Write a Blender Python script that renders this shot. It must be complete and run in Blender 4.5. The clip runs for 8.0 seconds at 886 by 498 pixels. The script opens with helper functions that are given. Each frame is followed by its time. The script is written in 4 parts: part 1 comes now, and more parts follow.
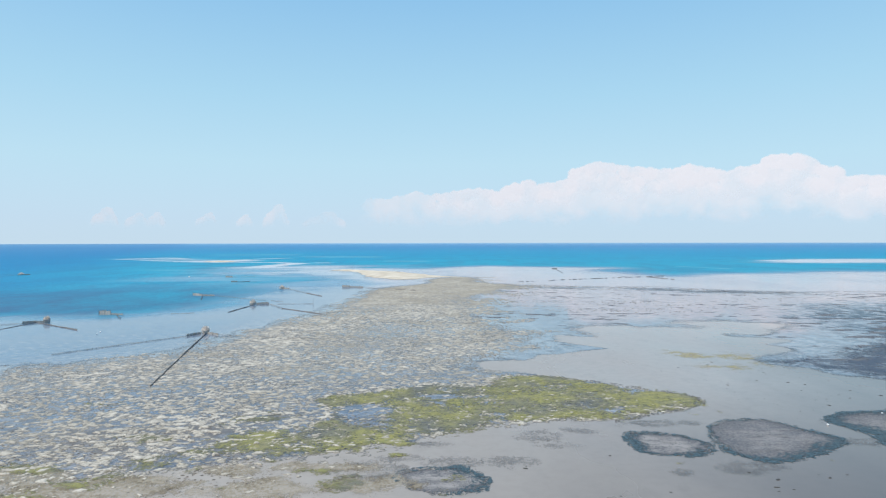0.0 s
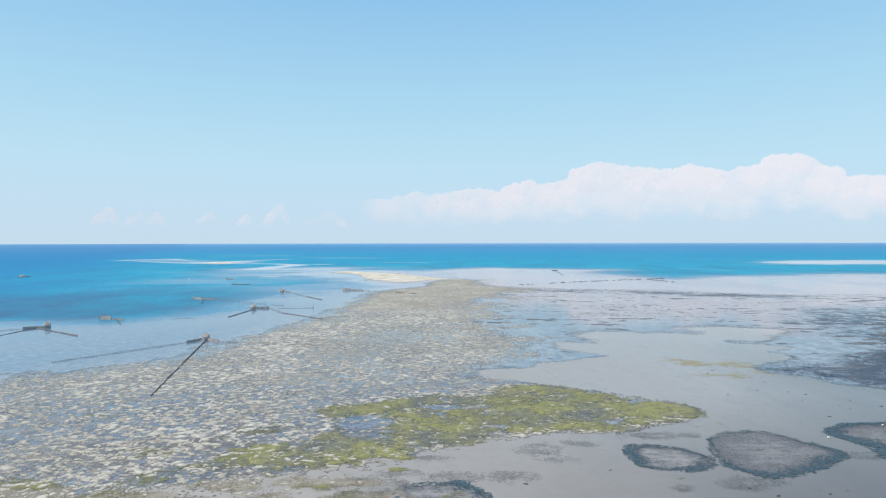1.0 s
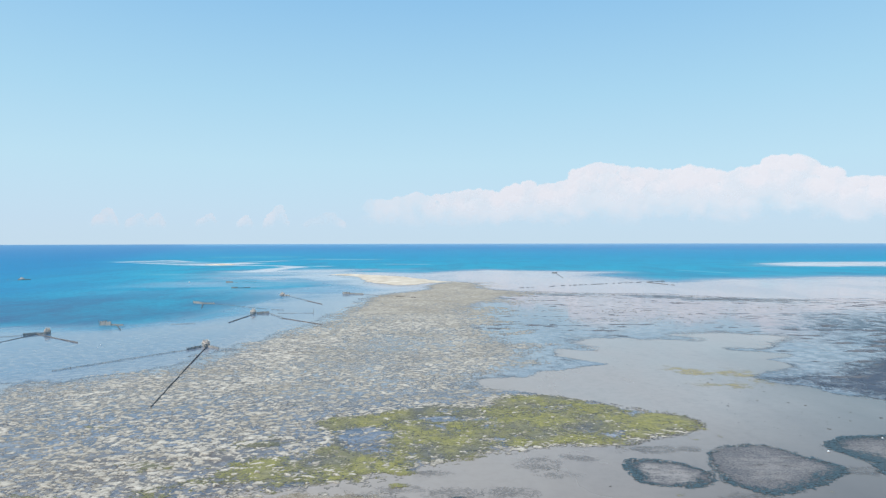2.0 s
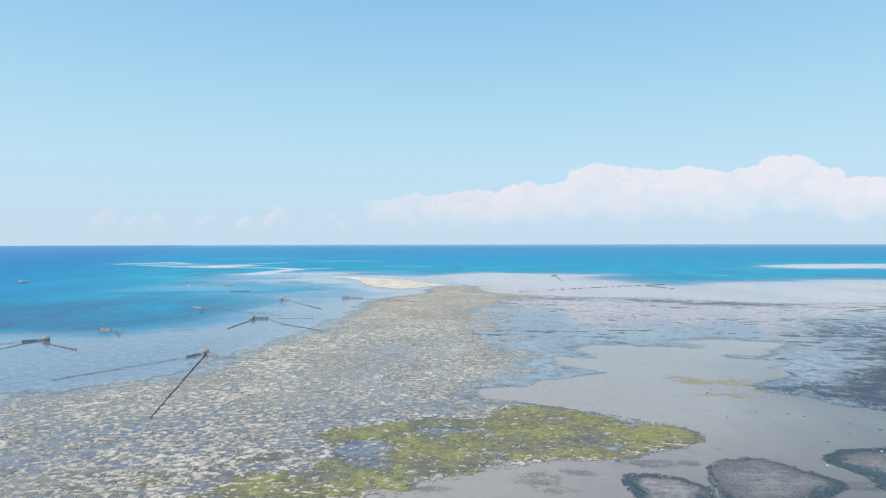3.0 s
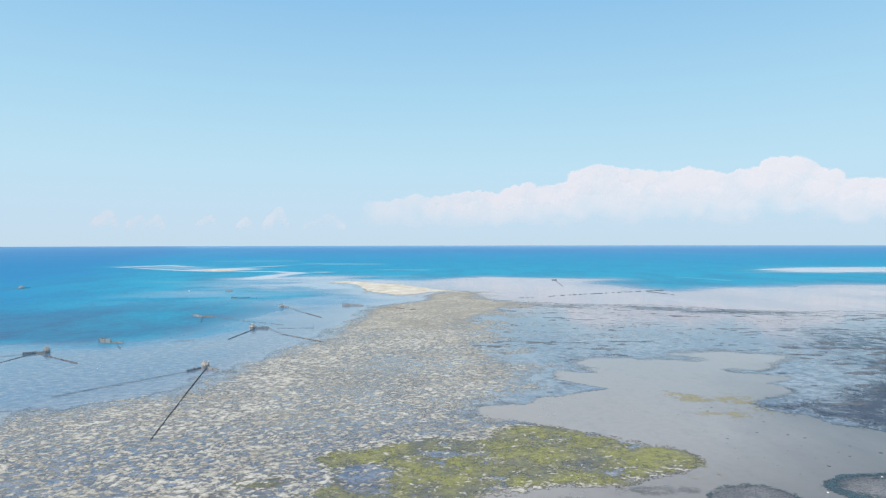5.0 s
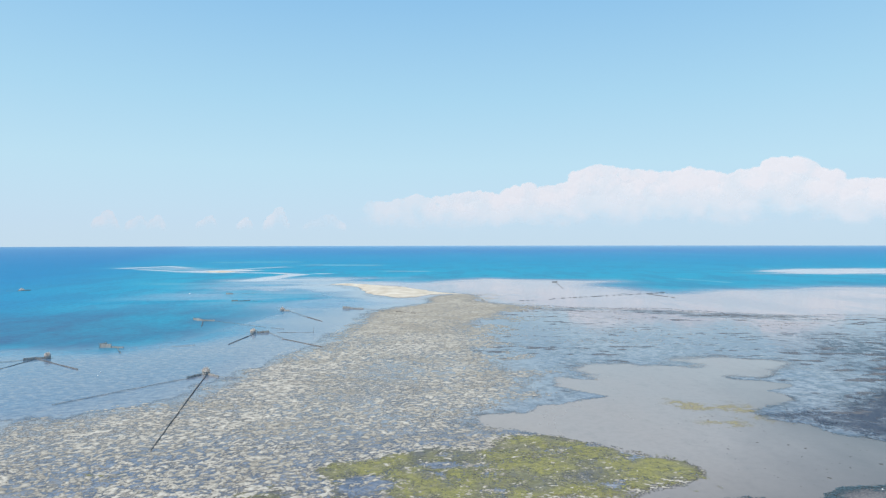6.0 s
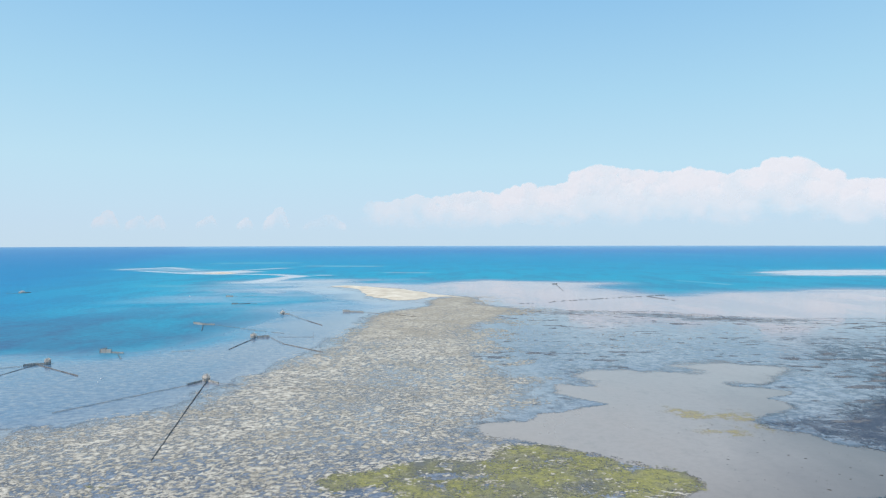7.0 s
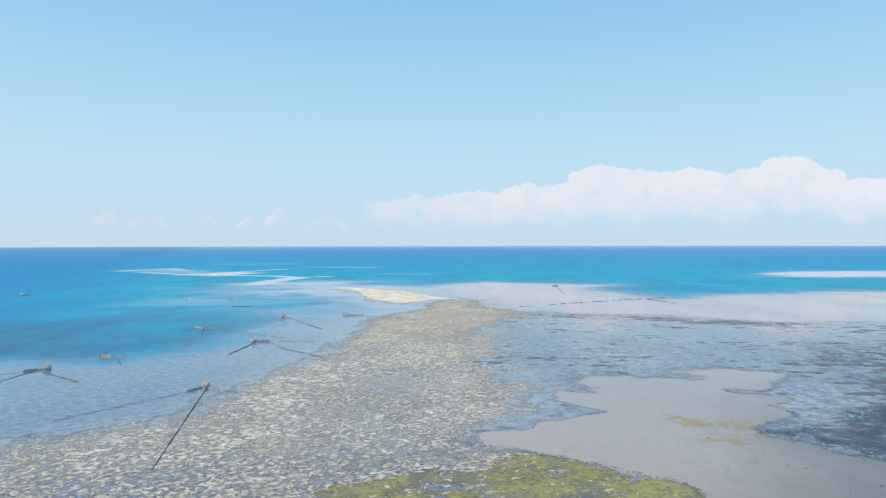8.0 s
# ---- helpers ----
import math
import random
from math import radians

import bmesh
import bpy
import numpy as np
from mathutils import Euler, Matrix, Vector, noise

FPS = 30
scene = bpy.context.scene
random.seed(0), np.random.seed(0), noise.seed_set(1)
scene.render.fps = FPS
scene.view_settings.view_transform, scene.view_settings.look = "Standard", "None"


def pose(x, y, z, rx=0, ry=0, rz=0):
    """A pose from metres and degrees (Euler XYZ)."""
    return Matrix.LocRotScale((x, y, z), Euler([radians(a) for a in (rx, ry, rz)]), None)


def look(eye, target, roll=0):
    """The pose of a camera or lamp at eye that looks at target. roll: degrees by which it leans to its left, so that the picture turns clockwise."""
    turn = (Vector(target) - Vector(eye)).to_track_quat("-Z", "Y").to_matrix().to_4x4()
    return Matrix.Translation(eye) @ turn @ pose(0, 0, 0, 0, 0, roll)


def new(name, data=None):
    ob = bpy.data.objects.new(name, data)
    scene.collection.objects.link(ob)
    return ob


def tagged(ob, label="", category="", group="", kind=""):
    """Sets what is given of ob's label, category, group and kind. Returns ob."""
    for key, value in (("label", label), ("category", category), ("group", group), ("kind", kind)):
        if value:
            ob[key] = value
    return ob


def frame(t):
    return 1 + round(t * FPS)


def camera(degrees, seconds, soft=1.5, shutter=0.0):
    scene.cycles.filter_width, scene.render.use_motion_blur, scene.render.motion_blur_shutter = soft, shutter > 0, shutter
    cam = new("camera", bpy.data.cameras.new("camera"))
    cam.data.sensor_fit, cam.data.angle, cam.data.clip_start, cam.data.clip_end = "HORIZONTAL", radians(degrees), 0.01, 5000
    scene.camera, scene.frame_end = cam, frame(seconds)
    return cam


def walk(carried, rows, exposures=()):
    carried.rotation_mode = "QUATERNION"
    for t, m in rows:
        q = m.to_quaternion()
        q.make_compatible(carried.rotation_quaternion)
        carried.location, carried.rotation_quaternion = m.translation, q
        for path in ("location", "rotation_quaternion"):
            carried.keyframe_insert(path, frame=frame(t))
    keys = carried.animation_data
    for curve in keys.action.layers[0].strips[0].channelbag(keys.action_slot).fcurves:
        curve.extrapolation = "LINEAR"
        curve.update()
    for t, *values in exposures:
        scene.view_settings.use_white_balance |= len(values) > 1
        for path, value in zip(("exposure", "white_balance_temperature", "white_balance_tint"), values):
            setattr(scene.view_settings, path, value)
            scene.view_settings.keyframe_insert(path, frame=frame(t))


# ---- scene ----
# The camera rises straight up over the flat.
cam = camera(70, 8.0, soft=1.2)


def rise(h, tilt, turn, roll=-0.1):
    """A camera h metres up at the origin, tilted up by tilt and turned to its left by turn, in degrees."""
    a, p = radians(turn), radians(tilt)
    eye = Vector((0, 0, h))
    return look(eye, eye + Vector((-math.sin(a), math.cos(a), math.tan(p))) * 100, roll)


walk(cam, [
    (0.0, rise(18.00, -0.665, -0.01)),
    (0.5, rise(18.58, -0.665, 0.00)),
    (1.0, rise(19.23, -0.665, 0.02)),
    (1.5, rise(19.90, -0.660, 0.03)),
    (3.0, rise(21.90, -0.573, -0.04)),
    (3.5, rise(22.55, -0.553, -0.05)),
    (4.0, rise(23.20, -0.537, -0.05)),
    (4.5, rise(23.85, -0.522, -0.04)),
    (6.0, rise(25.78, -0.512, 0.02)),
    (6.5, rise(26.43, -0.512, 0.02)),
    (7.0, rise(27.09, -0.512, 0.03)),
    (7.5, rise(27.73, -0.512, 0.03)),
    (8.0, rise(28.35, -0.512, 0.04)),
])

# ---- sky and sun ----
SUN_UP, SUN_ROUND = radians(58), radians(-125)  # height, and bearing from +y towards +x
world = bpy.data.worlds.new("sky")
scene.world = world
world.use_nodes = True
wt = world.node_tree
wt.nodes.clear()
w_out = wt.nodes.new("ShaderNodeOutputWorld")
w_bg = wt.nodes.new("ShaderNodeBackground")
w_sky = wt.nodes.new("ShaderNodeTexSky")
w_sky.sky_type, w_sky.sun_disc = "NISHITA", False
w_sky.sun_elevation, w_sky.sun_rotation = SUN_UP, SUN_ROUND
w_sky.air_density, w_sky.dust_density, w_sky.ozone_density = 1.0, 1.5, 2.0
w_tc = wt.nodes.new("ShaderNodeTexCoord")
w_sep = wt.nodes.new("ShaderNodeSeparateXYZ")
w_ramp = wt.nodes.new("ShaderNodeValToRGB")
w_mul = wt.nodes.new("ShaderNodeMixRGB")
w_mix = wt.nodes.new("ShaderNodeMixRGB")
w_mul.blend_type, w_mul.inputs[0].default_value = "MULTIPLY", 1.0
w_mul.inputs[2].default_value = (0.09, 0.09, 0.09, 1)
w_mix.inputs[0].default_value = 0.88
ramp = w_ramp.color_ramp
ramp.elements[0].position, ramp.elements[0].color = 0.0, (0.60, 0.77, 0.91, 1)
ramp.elements[1].position, ramp.elements[1].color = 1.0, (0.15, 0.31, 0.58, 1)
for at, colour in ((0.035, (0.57, 0.755, 0.92, 1)), (0.12, (0.525, 0.775, 0.925, 1)), (0.22, (0.42, 0.71, 0.91, 1)),
                   (0.36, (0.29, 0.58, 0.87, 1)), (0.6, (0.20, 0.43, 0.74, 1))):
    e = ramp.elements.new(at)
    e.color = colour
wt.links.new(w_tc.outputs["Generated"], w_sep.inputs[0])
wt.links.new(w_sep.outputs["Z"], w_ramp.inputs[0])
wt.links.new(w_sky.outputs[0], w_mul.inputs[1])
wt.links.new(w_mul.outputs[0], w_mix.inputs[1])
wt.links.new(w_ramp.outputs[0], w_mix.inputs[2])
wt.links.new(w_mix.outputs[0], w_bg.inputs[0])
wt.links.new(w_bg.outputs[0], w_out.inputs[0])
w_bg.inputs[1].default_value = 1.03

sun = new("sun", bpy.data.lights.new("sun", "SUN"))
sun.data.energy, sun.data.angle, sun.data.color = 4.0, radians(0.53), (1.0, 0.94, 0.85)
sun_way = Vector((math.sin(SUN_ROUND) * math.cos(SUN_UP), math.cos(SUN_ROUND) * math.cos(SUN_UP), math.sin(SUN_UP)))
sun.matrix_world = look(sun_way * 300, (0, 0, 0))
scene.view_settings.exposure = 0.0


# ---- materials ----
class Mat:
    """A node material under construction, with short calls for the nodes that are used over and over."""

    def __init__(self, name):
        self.m = bpy.data.materials.new(name)
        self.m.use_nodes = True
        self.t = self.m.node_tree
        self.t.nodes.clear()
        self.out = self.t.nodes.new("ShaderNodeOutputMaterial")
        self.pos = self.t.nodes.new("ShaderNodeNewGeometry").outputs["Position"]

    def link(self, a, b):
        self.t.links.new(a, b)

    def put(self, socket, value):
        if isinstance(value, (int, float)):
            socket.default_value = value
        elif isinstance(value, tuple):
            socket.default_value = value if len(value) != 3 or socket.type == "VECTOR" else (*value, 1)
        else:
            self.link(value, socket)

    def noise(self, scale, detail=4, rough=0.55, stretch=None, warp=0.0):
        n = self.t.nodes.new("ShaderNodeTexNoise")
        n.inputs["Scale"].default_value, n.inputs["Detail"].default_value = scale, detail
        n.inputs["Roughness"].default_value, n.inputs["Distortion"].default_value = rough, warp
        vec = self.pos
        if stretch:
            mp = self.t.nodes.new("ShaderNodeMapping")
            mp.inputs["Scale"].default_value = stretch
            self.link(vec, mp.inputs["Vector"])
            vec = mp.outputs[0]
        self.link(vec, n.inputs["Vector"])
        return n.outputs["Fac"]

    def attr(self, name):
        a = self.t.nodes.new("ShaderNodeAttribute")
        a.attribute_name = name
        return a.outputs["Fac"]

    def ramp(self, fac, stops):
        r = self.t.nodes.new("ShaderNodeValToRGB")
        els = r.color_ramp.elements
        els[0].position, els[1].position = stops[0][0], stops[-1][0]
        self.put_col(els[0], stops[0][1]), self.put_col(els[1], stops[-1][1])
        for at, c in stops[1:-1]:
            self.put_col(els.new(at), c)
        self.put(r.inputs[0], fac)
        return r.outputs[0]

    def put_col(self, e, c):
        e.color = (c, c, c, 1) if isinstance(c, (int, float)) else (*c, 1)

    def mix(self, fac, a, b, how="MIX"):
        n = self.t.nodes.new("ShaderNodeMixRGB")
        n.blend_type = how
        self.put(n.inputs[0], fac), self.put(n.inputs[1], a), self.put(n.inputs[2], b)
        return n.outputs[0]

    def math(self, how, a, b=0.0, c=0.0):
        n = self.t.nodes.new("ShaderNodeMath")
        n.operation = how
        self.put(n.inputs[0], a), self.put(n.inputs[1], b), self.put(n.inputs[2], c)
        return n.outputs[0]

    def random(self):
        return self.t.nodes.new("ShaderNodeObjectInfo").outputs["Random"]

    def island(self):
        return self.t.nodes.new("ShaderNodeNewGeometry").outputs["Random Per Island"]

    def bump(self, height, strength, distance):
        b = self.t.nodes.new("ShaderNodeBump")
        b.inputs["Strength"].default_value, b.inputs["Distance"].default_value = strength, distance
        self.link(height, b.inputs["Height"])
        return b.outputs[0]

    def shade(self, colour, rough=0.6, spec=0.5, normal=None, ior=1.45, alpha=None):
        p = self.t.nodes.new("ShaderNodeBsdfPrincipled")
        self.put(p.inputs["Base Color"], colour), self.put(p.inputs["Roughness"], rough)
        self.put(p.inputs["Specular IOR Level"], spec)
        p.inputs["IOR"].default_value = ior
        if normal is not None:
            self.link(normal, p.inputs["Normal"])
        if alpha is not None:
            self.put(p.inputs["Alpha"], alpha)
        self.link(p.outputs[0], self.out.inputs[0])
        return self.m


def mud_material():
    k = Mat("wet_mud")
    broad = k.noise(0.035, 4, 0.6, (1, 0.5, 1))
    fine = k.noise(0.9, 6, 0.65)
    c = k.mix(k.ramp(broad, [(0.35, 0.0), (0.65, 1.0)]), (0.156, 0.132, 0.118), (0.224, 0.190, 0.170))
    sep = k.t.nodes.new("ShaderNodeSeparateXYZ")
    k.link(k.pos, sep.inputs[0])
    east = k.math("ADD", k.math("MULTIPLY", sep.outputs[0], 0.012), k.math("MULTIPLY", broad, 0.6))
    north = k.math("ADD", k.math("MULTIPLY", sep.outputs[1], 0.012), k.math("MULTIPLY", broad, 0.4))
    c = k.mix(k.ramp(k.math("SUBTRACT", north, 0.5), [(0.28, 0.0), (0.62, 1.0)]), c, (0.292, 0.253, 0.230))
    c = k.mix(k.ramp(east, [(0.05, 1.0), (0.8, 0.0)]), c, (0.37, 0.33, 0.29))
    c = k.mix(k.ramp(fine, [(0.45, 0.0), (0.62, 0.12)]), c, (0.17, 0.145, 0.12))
    # Darkens the mud towards the south-east, by position and broad noise.
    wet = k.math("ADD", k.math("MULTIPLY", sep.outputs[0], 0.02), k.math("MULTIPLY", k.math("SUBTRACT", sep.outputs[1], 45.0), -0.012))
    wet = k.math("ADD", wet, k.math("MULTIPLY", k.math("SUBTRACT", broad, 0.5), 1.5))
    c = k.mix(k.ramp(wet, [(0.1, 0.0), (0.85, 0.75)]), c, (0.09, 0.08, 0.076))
    smear = k.noise(0.28, 7, 0.72, (1, 0.6, 1))
    c = k.mix(k.ramp(smear, [(0.53, 0.0), (0.66, 0.16)]), c, (0.14, 0.128, 0.112))
    rough = k.math("ADD", k.ramp(k.noise(0.12, 4, 0.6, (1, 0.4, 1)), [(0.3, 0.06), (0.7, 0.18)]), k.ramp(east, [(0.0, 0.38), (0.75, 0.0)]))
    return k.shade(c, rough, 0.5, k.bump(fine, 0.012, 0.02), 1.33)


def sea_material():
    k = Mat("sea_water")
    tone = k.attr("tone")
    mott = k.noise(0.012, 4, 0.6, (1, 0.35, 1))
    tone2 = k.math("ADD", tone, k.math("MULTIPLY", k.math("SUBTRACT", mott, 0.5), 0.12))
    # The stops above 0.9 put the pale horizon haze into the water's colour.
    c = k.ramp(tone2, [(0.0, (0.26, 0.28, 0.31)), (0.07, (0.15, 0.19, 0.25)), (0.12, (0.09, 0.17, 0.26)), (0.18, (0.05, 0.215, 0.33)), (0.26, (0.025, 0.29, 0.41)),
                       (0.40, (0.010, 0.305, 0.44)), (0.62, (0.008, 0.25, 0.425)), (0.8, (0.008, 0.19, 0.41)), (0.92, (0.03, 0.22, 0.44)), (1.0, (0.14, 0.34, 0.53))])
    patch = k.math("MULTIPLY", k.ramp(k.noise(0.035, 6, 0.72, (1, 0.4, 1)), [(0.48, 0.0), (0.57, 1.0)]), k.ramp(tone, [(0.12, 0.2), (0.2, 0.5), (0.42, 0.45), (0.6, 0.15)]))
    band = k.noise(0.004, 5, 0.65, (1, 0.25, 1))
    c = k.mix(k.ramp(band, [(0.5, 0.0), (0.7, 0.5)]), c, k.mix(0.55, c, (0.05, 0.33, 0.45)))
    c = k.mix(patch, c, k.mix(0.65, c, (0.05, 0.11, 0.22)))
    weed = k.math("MULTIPLY", k.attr("weed"), k.ramp(k.noise(0.09, 7, 0.75, (1, 0.75, 1)), [(0.38, 0.5), (0.58, 1.0)]))
    c = k.mix(weed, c, (0.06, 0.11, 0.20))
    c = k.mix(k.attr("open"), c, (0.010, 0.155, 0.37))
    c = k.mix(k.math("MULTIPLY", k.attr("silt"), k.ramp(k.noise(0.02, 7, 0.7, (0.55, 1.3, 1)), [(0.40, 0.0), (0.58, 0.75)])), c, (0.27, 0.38, 0.47))
    c = k.mix(k.math("MULTIPLY", k.attr("bare"), k.ramp(k.noise(0.03, 6, 0.7, (1, 0.3, 1)), [(0.35, 0.6), (0.6, 1.0)])), c, (0.62, 0.61, 0.61))
    shallow = k.ramp(tone, [(0.03, 1.0), (0.13, 0.8), (0.2, 0.0)])
    fleck = k.noise(0.8, 7, 0.8, (0.7, 1, 1))
    c = k.mix(k.math("MULTIPLY", shallow, k.ramp(fleck, [(0.50, 0.0), (0.57, 0.55)])), c, (0.34, 0.33, 0.32))
    c = k.mix(k.math("MULTIPLY", shallow, k.ramp(fleck, [(0.40, 0.5), (0.46, 0.0)])), c, (0.07, 0.10, 0.14))
    ruffle = k.math("MULTIPLY", k.ramp(k.noise(0.018, 5, 0.65, (1, 0.28, 1)), [(0.44, 0.0), (0.56, 1.0)]), k.ramp(tone, [(0.05, 1.0), (0.12, 0.0)]))
    rough = k.mix(ruffle, k.ramp(tone, [(0.0, 0.03), (0.06, 0.05), (0.12, 0.14), (0.3, 0.5), (0.6, 0.5), (0.9, 0.4), (1.0, 0.4)]), (0.13, 0.13, 0.13))
    spec = k.ramp(tone, [(0.0, 0.5), (0.14, 0.45), (0.3, 0.10), (0.55, 0.12), (0.7, 0.3), (0.85, 0.6), (1.0, 0.9)])
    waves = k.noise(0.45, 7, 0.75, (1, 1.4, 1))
    # Puts the dark of the ripple troughs into the colour as well.
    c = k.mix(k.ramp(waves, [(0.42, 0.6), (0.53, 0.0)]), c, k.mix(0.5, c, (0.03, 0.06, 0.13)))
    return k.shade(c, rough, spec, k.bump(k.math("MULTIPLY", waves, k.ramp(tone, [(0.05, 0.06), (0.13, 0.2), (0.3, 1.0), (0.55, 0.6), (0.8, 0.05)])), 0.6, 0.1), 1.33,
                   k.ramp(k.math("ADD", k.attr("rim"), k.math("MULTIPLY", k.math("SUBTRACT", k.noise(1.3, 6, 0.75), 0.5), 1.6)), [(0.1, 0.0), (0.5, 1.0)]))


def pool_material():
    """Still water a hand deep: dark weed, sand and rubble under and through it."""
    k = Mat("shallow_pool_water")
    bed = k.attr("bed")
    broad = k.noise(0.03, 5, 0.6, (1, 0.5, 1))
    fine = k.noise(0.3, 8, 0.72, (1, 0.8, 1))
    grit = k.noise(1.9, 6, 0.75, None, 0.4)
    c = k.ramp(broad, [(0.38, (0.09, 0.12, 0.185)), (0.5, (0.16, 0.185, 0.235)), (0.62, (0.25, 0.26, 0.29))])
    c = k.mix(k.ramp(fine, [(0.48, 0.0), (0.56, 0.75)]), c, (0.085, 0.09, 0.11))
    streak = k.noise(0.8, 9, 0.8, (0.75, 1, 1), 0.6)
    c = k.mix(k.ramp(streak, [(0.51, 0.0), (0.59, 0.55)]), c, (0.36, 0.35, 0.35))
    c = k.mix(k.ramp(streak, [(0.41, 0.8), (0.49, 0.0)]), c, (0.06, 0.075, 0.11))
    c = k.mix(k.math("MULTIPLY", k.attr("sandy"), k.ramp(fine, [(0.42, 1.0), (0.56, 0.45)])), c, (0.36, 0.385, 0.385))
    fringe = k.math("MULTIPLY", k.attr("fringe"), k.ramp(fine, [(0.40, 0.25), (0.56, 1.0)]))
    c = k.mix(fringe, c, (0.055, 0.08, 0.10))
    rub = k.ramp(grit, [(0.42, (0.045, 0.045, 0.05)), (0.475, (0.12, 0.115, 0.12)), (0.515, (0.28, 0.25, 0.205)), (0.58, (0.48, 0.44, 0.37))])
    rub = k.mix(k.ramp(fine, [(0.48, 0.0), (0.57, 0.35)]), rub, (0.12, 0.106, 0.085))
    brown = k.math("MULTIPLY", k.attr("bar"), k.ramp(fine, [(0.38, 0.25), (0.6, 1.0)]))
    c = k.mix(brown, c, (0.135, 0.115, 0.098))
    dry = bed
    c = k.mix(dry, c, rub)
    rough = k.mix(dry, k.mix(k.math("MAXIMUM", brown, k.math("MULTIPLY", fringe, 0.7)), k.ramp(fine, [(0.4, 0.03), (0.65, 0.12)]), (0.6, 0.6, 0.6)), k.ramp(grit, [(0.46, 0.2), (0.52, 0.8)]))
    return k.shade(c, rough, k.mix(dry, k.mix(fringe, (0.5, 0.5, 0.5), (0.28, 0.28, 0.28)), k.ramp(grit, [(0.45, 0.4), (0.52, 0.08)])), k.bump(k.mix(bed, k.math("MULTIPLY", fine, 0.15), grit), 0.2, 0.04), 1.33, k.ramp(k.math("ADD", k.attr("rim"), k.math("MULTIPLY", k.math("SUBTRACT", grit, 0.5), 1.5)), [(0.08, 0.0), (0.45, 1.0)]))


def mound_material():
    """Bleached crests over brown flanks that are dark where they are wet."""
    k = Mat("pale_rubble")
    fine = k.noise(5.0, 6, 0.75)
    grit = k.noise(14.0, 3, 0.7)
    h = k.math("ADD", k.attr("high"), k.math("MULTIPLY", k.math("SUBTRACT", fine, 0.5), 1.3))
    c = k.ramp(h, [(0.0, (0.11, 0.103, 0.097)), (0.08, (0.20, 0.182, 0.157)), (0.22, (0.37, 0.335, 0.28)), (0.45, (0.50, 0.457, 0.385)), (0.85, (0.62, 0.575, 0.495))])
    patch = k.noise(0.07, 5, 0.65, (1, 1.6, 1))
    c = k.mix(k.ramp(patch, [(0.46, 0.0), (0.62, 0.5)]), c, k.mix(0.7, c, (0.20, 0.17, 0.12)))
    c = k.mix(k.math("MULTIPLY", k.attr("old"), 0.38), c, k.mix(0.7, c, (0.24, 0.19, 0.115)))
    c = k.mix(k.ramp(grit, [(0.5, 0.0), (0.68, 0.35)]), c, (0.15, 0.135, 0.11))
    return k.shade(c, k.ramp(h, [(0.0, 0.35), (0.2, 0.85)]), 0.3, k.bump(fine, 0.6, 0.05))


def flatweed_material():
    k = Mat("reef_weed")
    fine = k.noise(2.2, 6, 0.75, (0.6, 1, 1))
    h = k.math("ADD", k.attr("high"), k.math("MULTIPLY", k.math("SUBTRACT", fine, 0.5), 0.6))
    c = k.ramp(h, [(0.0, (0.085, 0.095, 0.12)), (0.2, (0.125, 0.125, 0.14)), (0.5, (0.19, 0.18, 0.18)), (0.8, (0.26, 0.24, 0.225))])
    return k.shade(c, 0.6, 0.35, k.bump(fine, 0.5, 0.05), 1.33, k.ramp(h, [(0.0, 0.0), (0.3, 0.7)]))


def algae_material():
    k = Mat("green_algae")
    broad = k.noise(0.10, 5, 0.6, (1, 0.7, 1))
    fine = k.noise(1.6, 6, 0.7)
    c = k.ramp(broad, [(0.37, (0.14, 0.14, 0.13)), (0.45, (0.22, 0.205, 0.11)), (0.54, (0.285, 0.265, 0.08)), (0.64, (0.235, 0.215, 0.125))])
    c = k.mix(k.ramp(fine, [(0.48, 0.0), (0.58, 0.6)]), c, (0.12, 0.12, 0.065))
    speck = k.noise(3.2, 5, 0.8)
    alpha = k.ramp(k.math("ADD", k.attr("edge"), k.math("MULTIPLY", k.math("SUBTRACT", speck, 0.5), 5.0)), [(0.14, 0.0), (0.34, 1.0)])
    return k.shade(c, 0.6, 0.4, k.bump(fine, 0.7, 0.06), 1.45, alpha)


def grass_material(name, dark, light, rough=0.4, core=0.6, grain=2.4, lift=0.55, blots=0.8, wide=0.35, full=1.0, crisp=2.6):
    """Short weed: dense and dark at its rim, thinner inside, where the mud shows through."""
    k = Mat(name)
    edge = k.attr("edge")
    fine = k.noise(grain, 7, 0.8, (1, 0.8, 1))
    mid = k.noise(grain * 0.12, 6, 0.7)
    f = k.math("ADD", k.math("MULTIPLY", edge, lift), k.math("MULTIPLY", k.math("SUBTRACT", fine, 0.5), 5.5))
    f = k.math("ADD", f, k.math("MULTIPLY", k.math("SUBTRACT", mid, 0.5), blots * 2))
    c = k.ramp(f, [(0.0, dark), (0.46 - wide / 2, dark), (0.46 + wide / 2, light), (1.0, light)])
    alpha = k.ramp(k.math("ADD", k.math("MULTIPLY", edge, crisp), k.math("MULTIPLY", k.math("SUBTRACT", fine, 0.5), 6.0)), [(0.3, 0.0), (0.7, 1.0)])
    thin = k.math("MULTIPLY", alpha, k.ramp(f, [(0.4, full), (0.9, core * full)]))
    return k.shade(c, rough, 0.5, k.bump(fine, 0.5, 0.04), 1.33, thin)


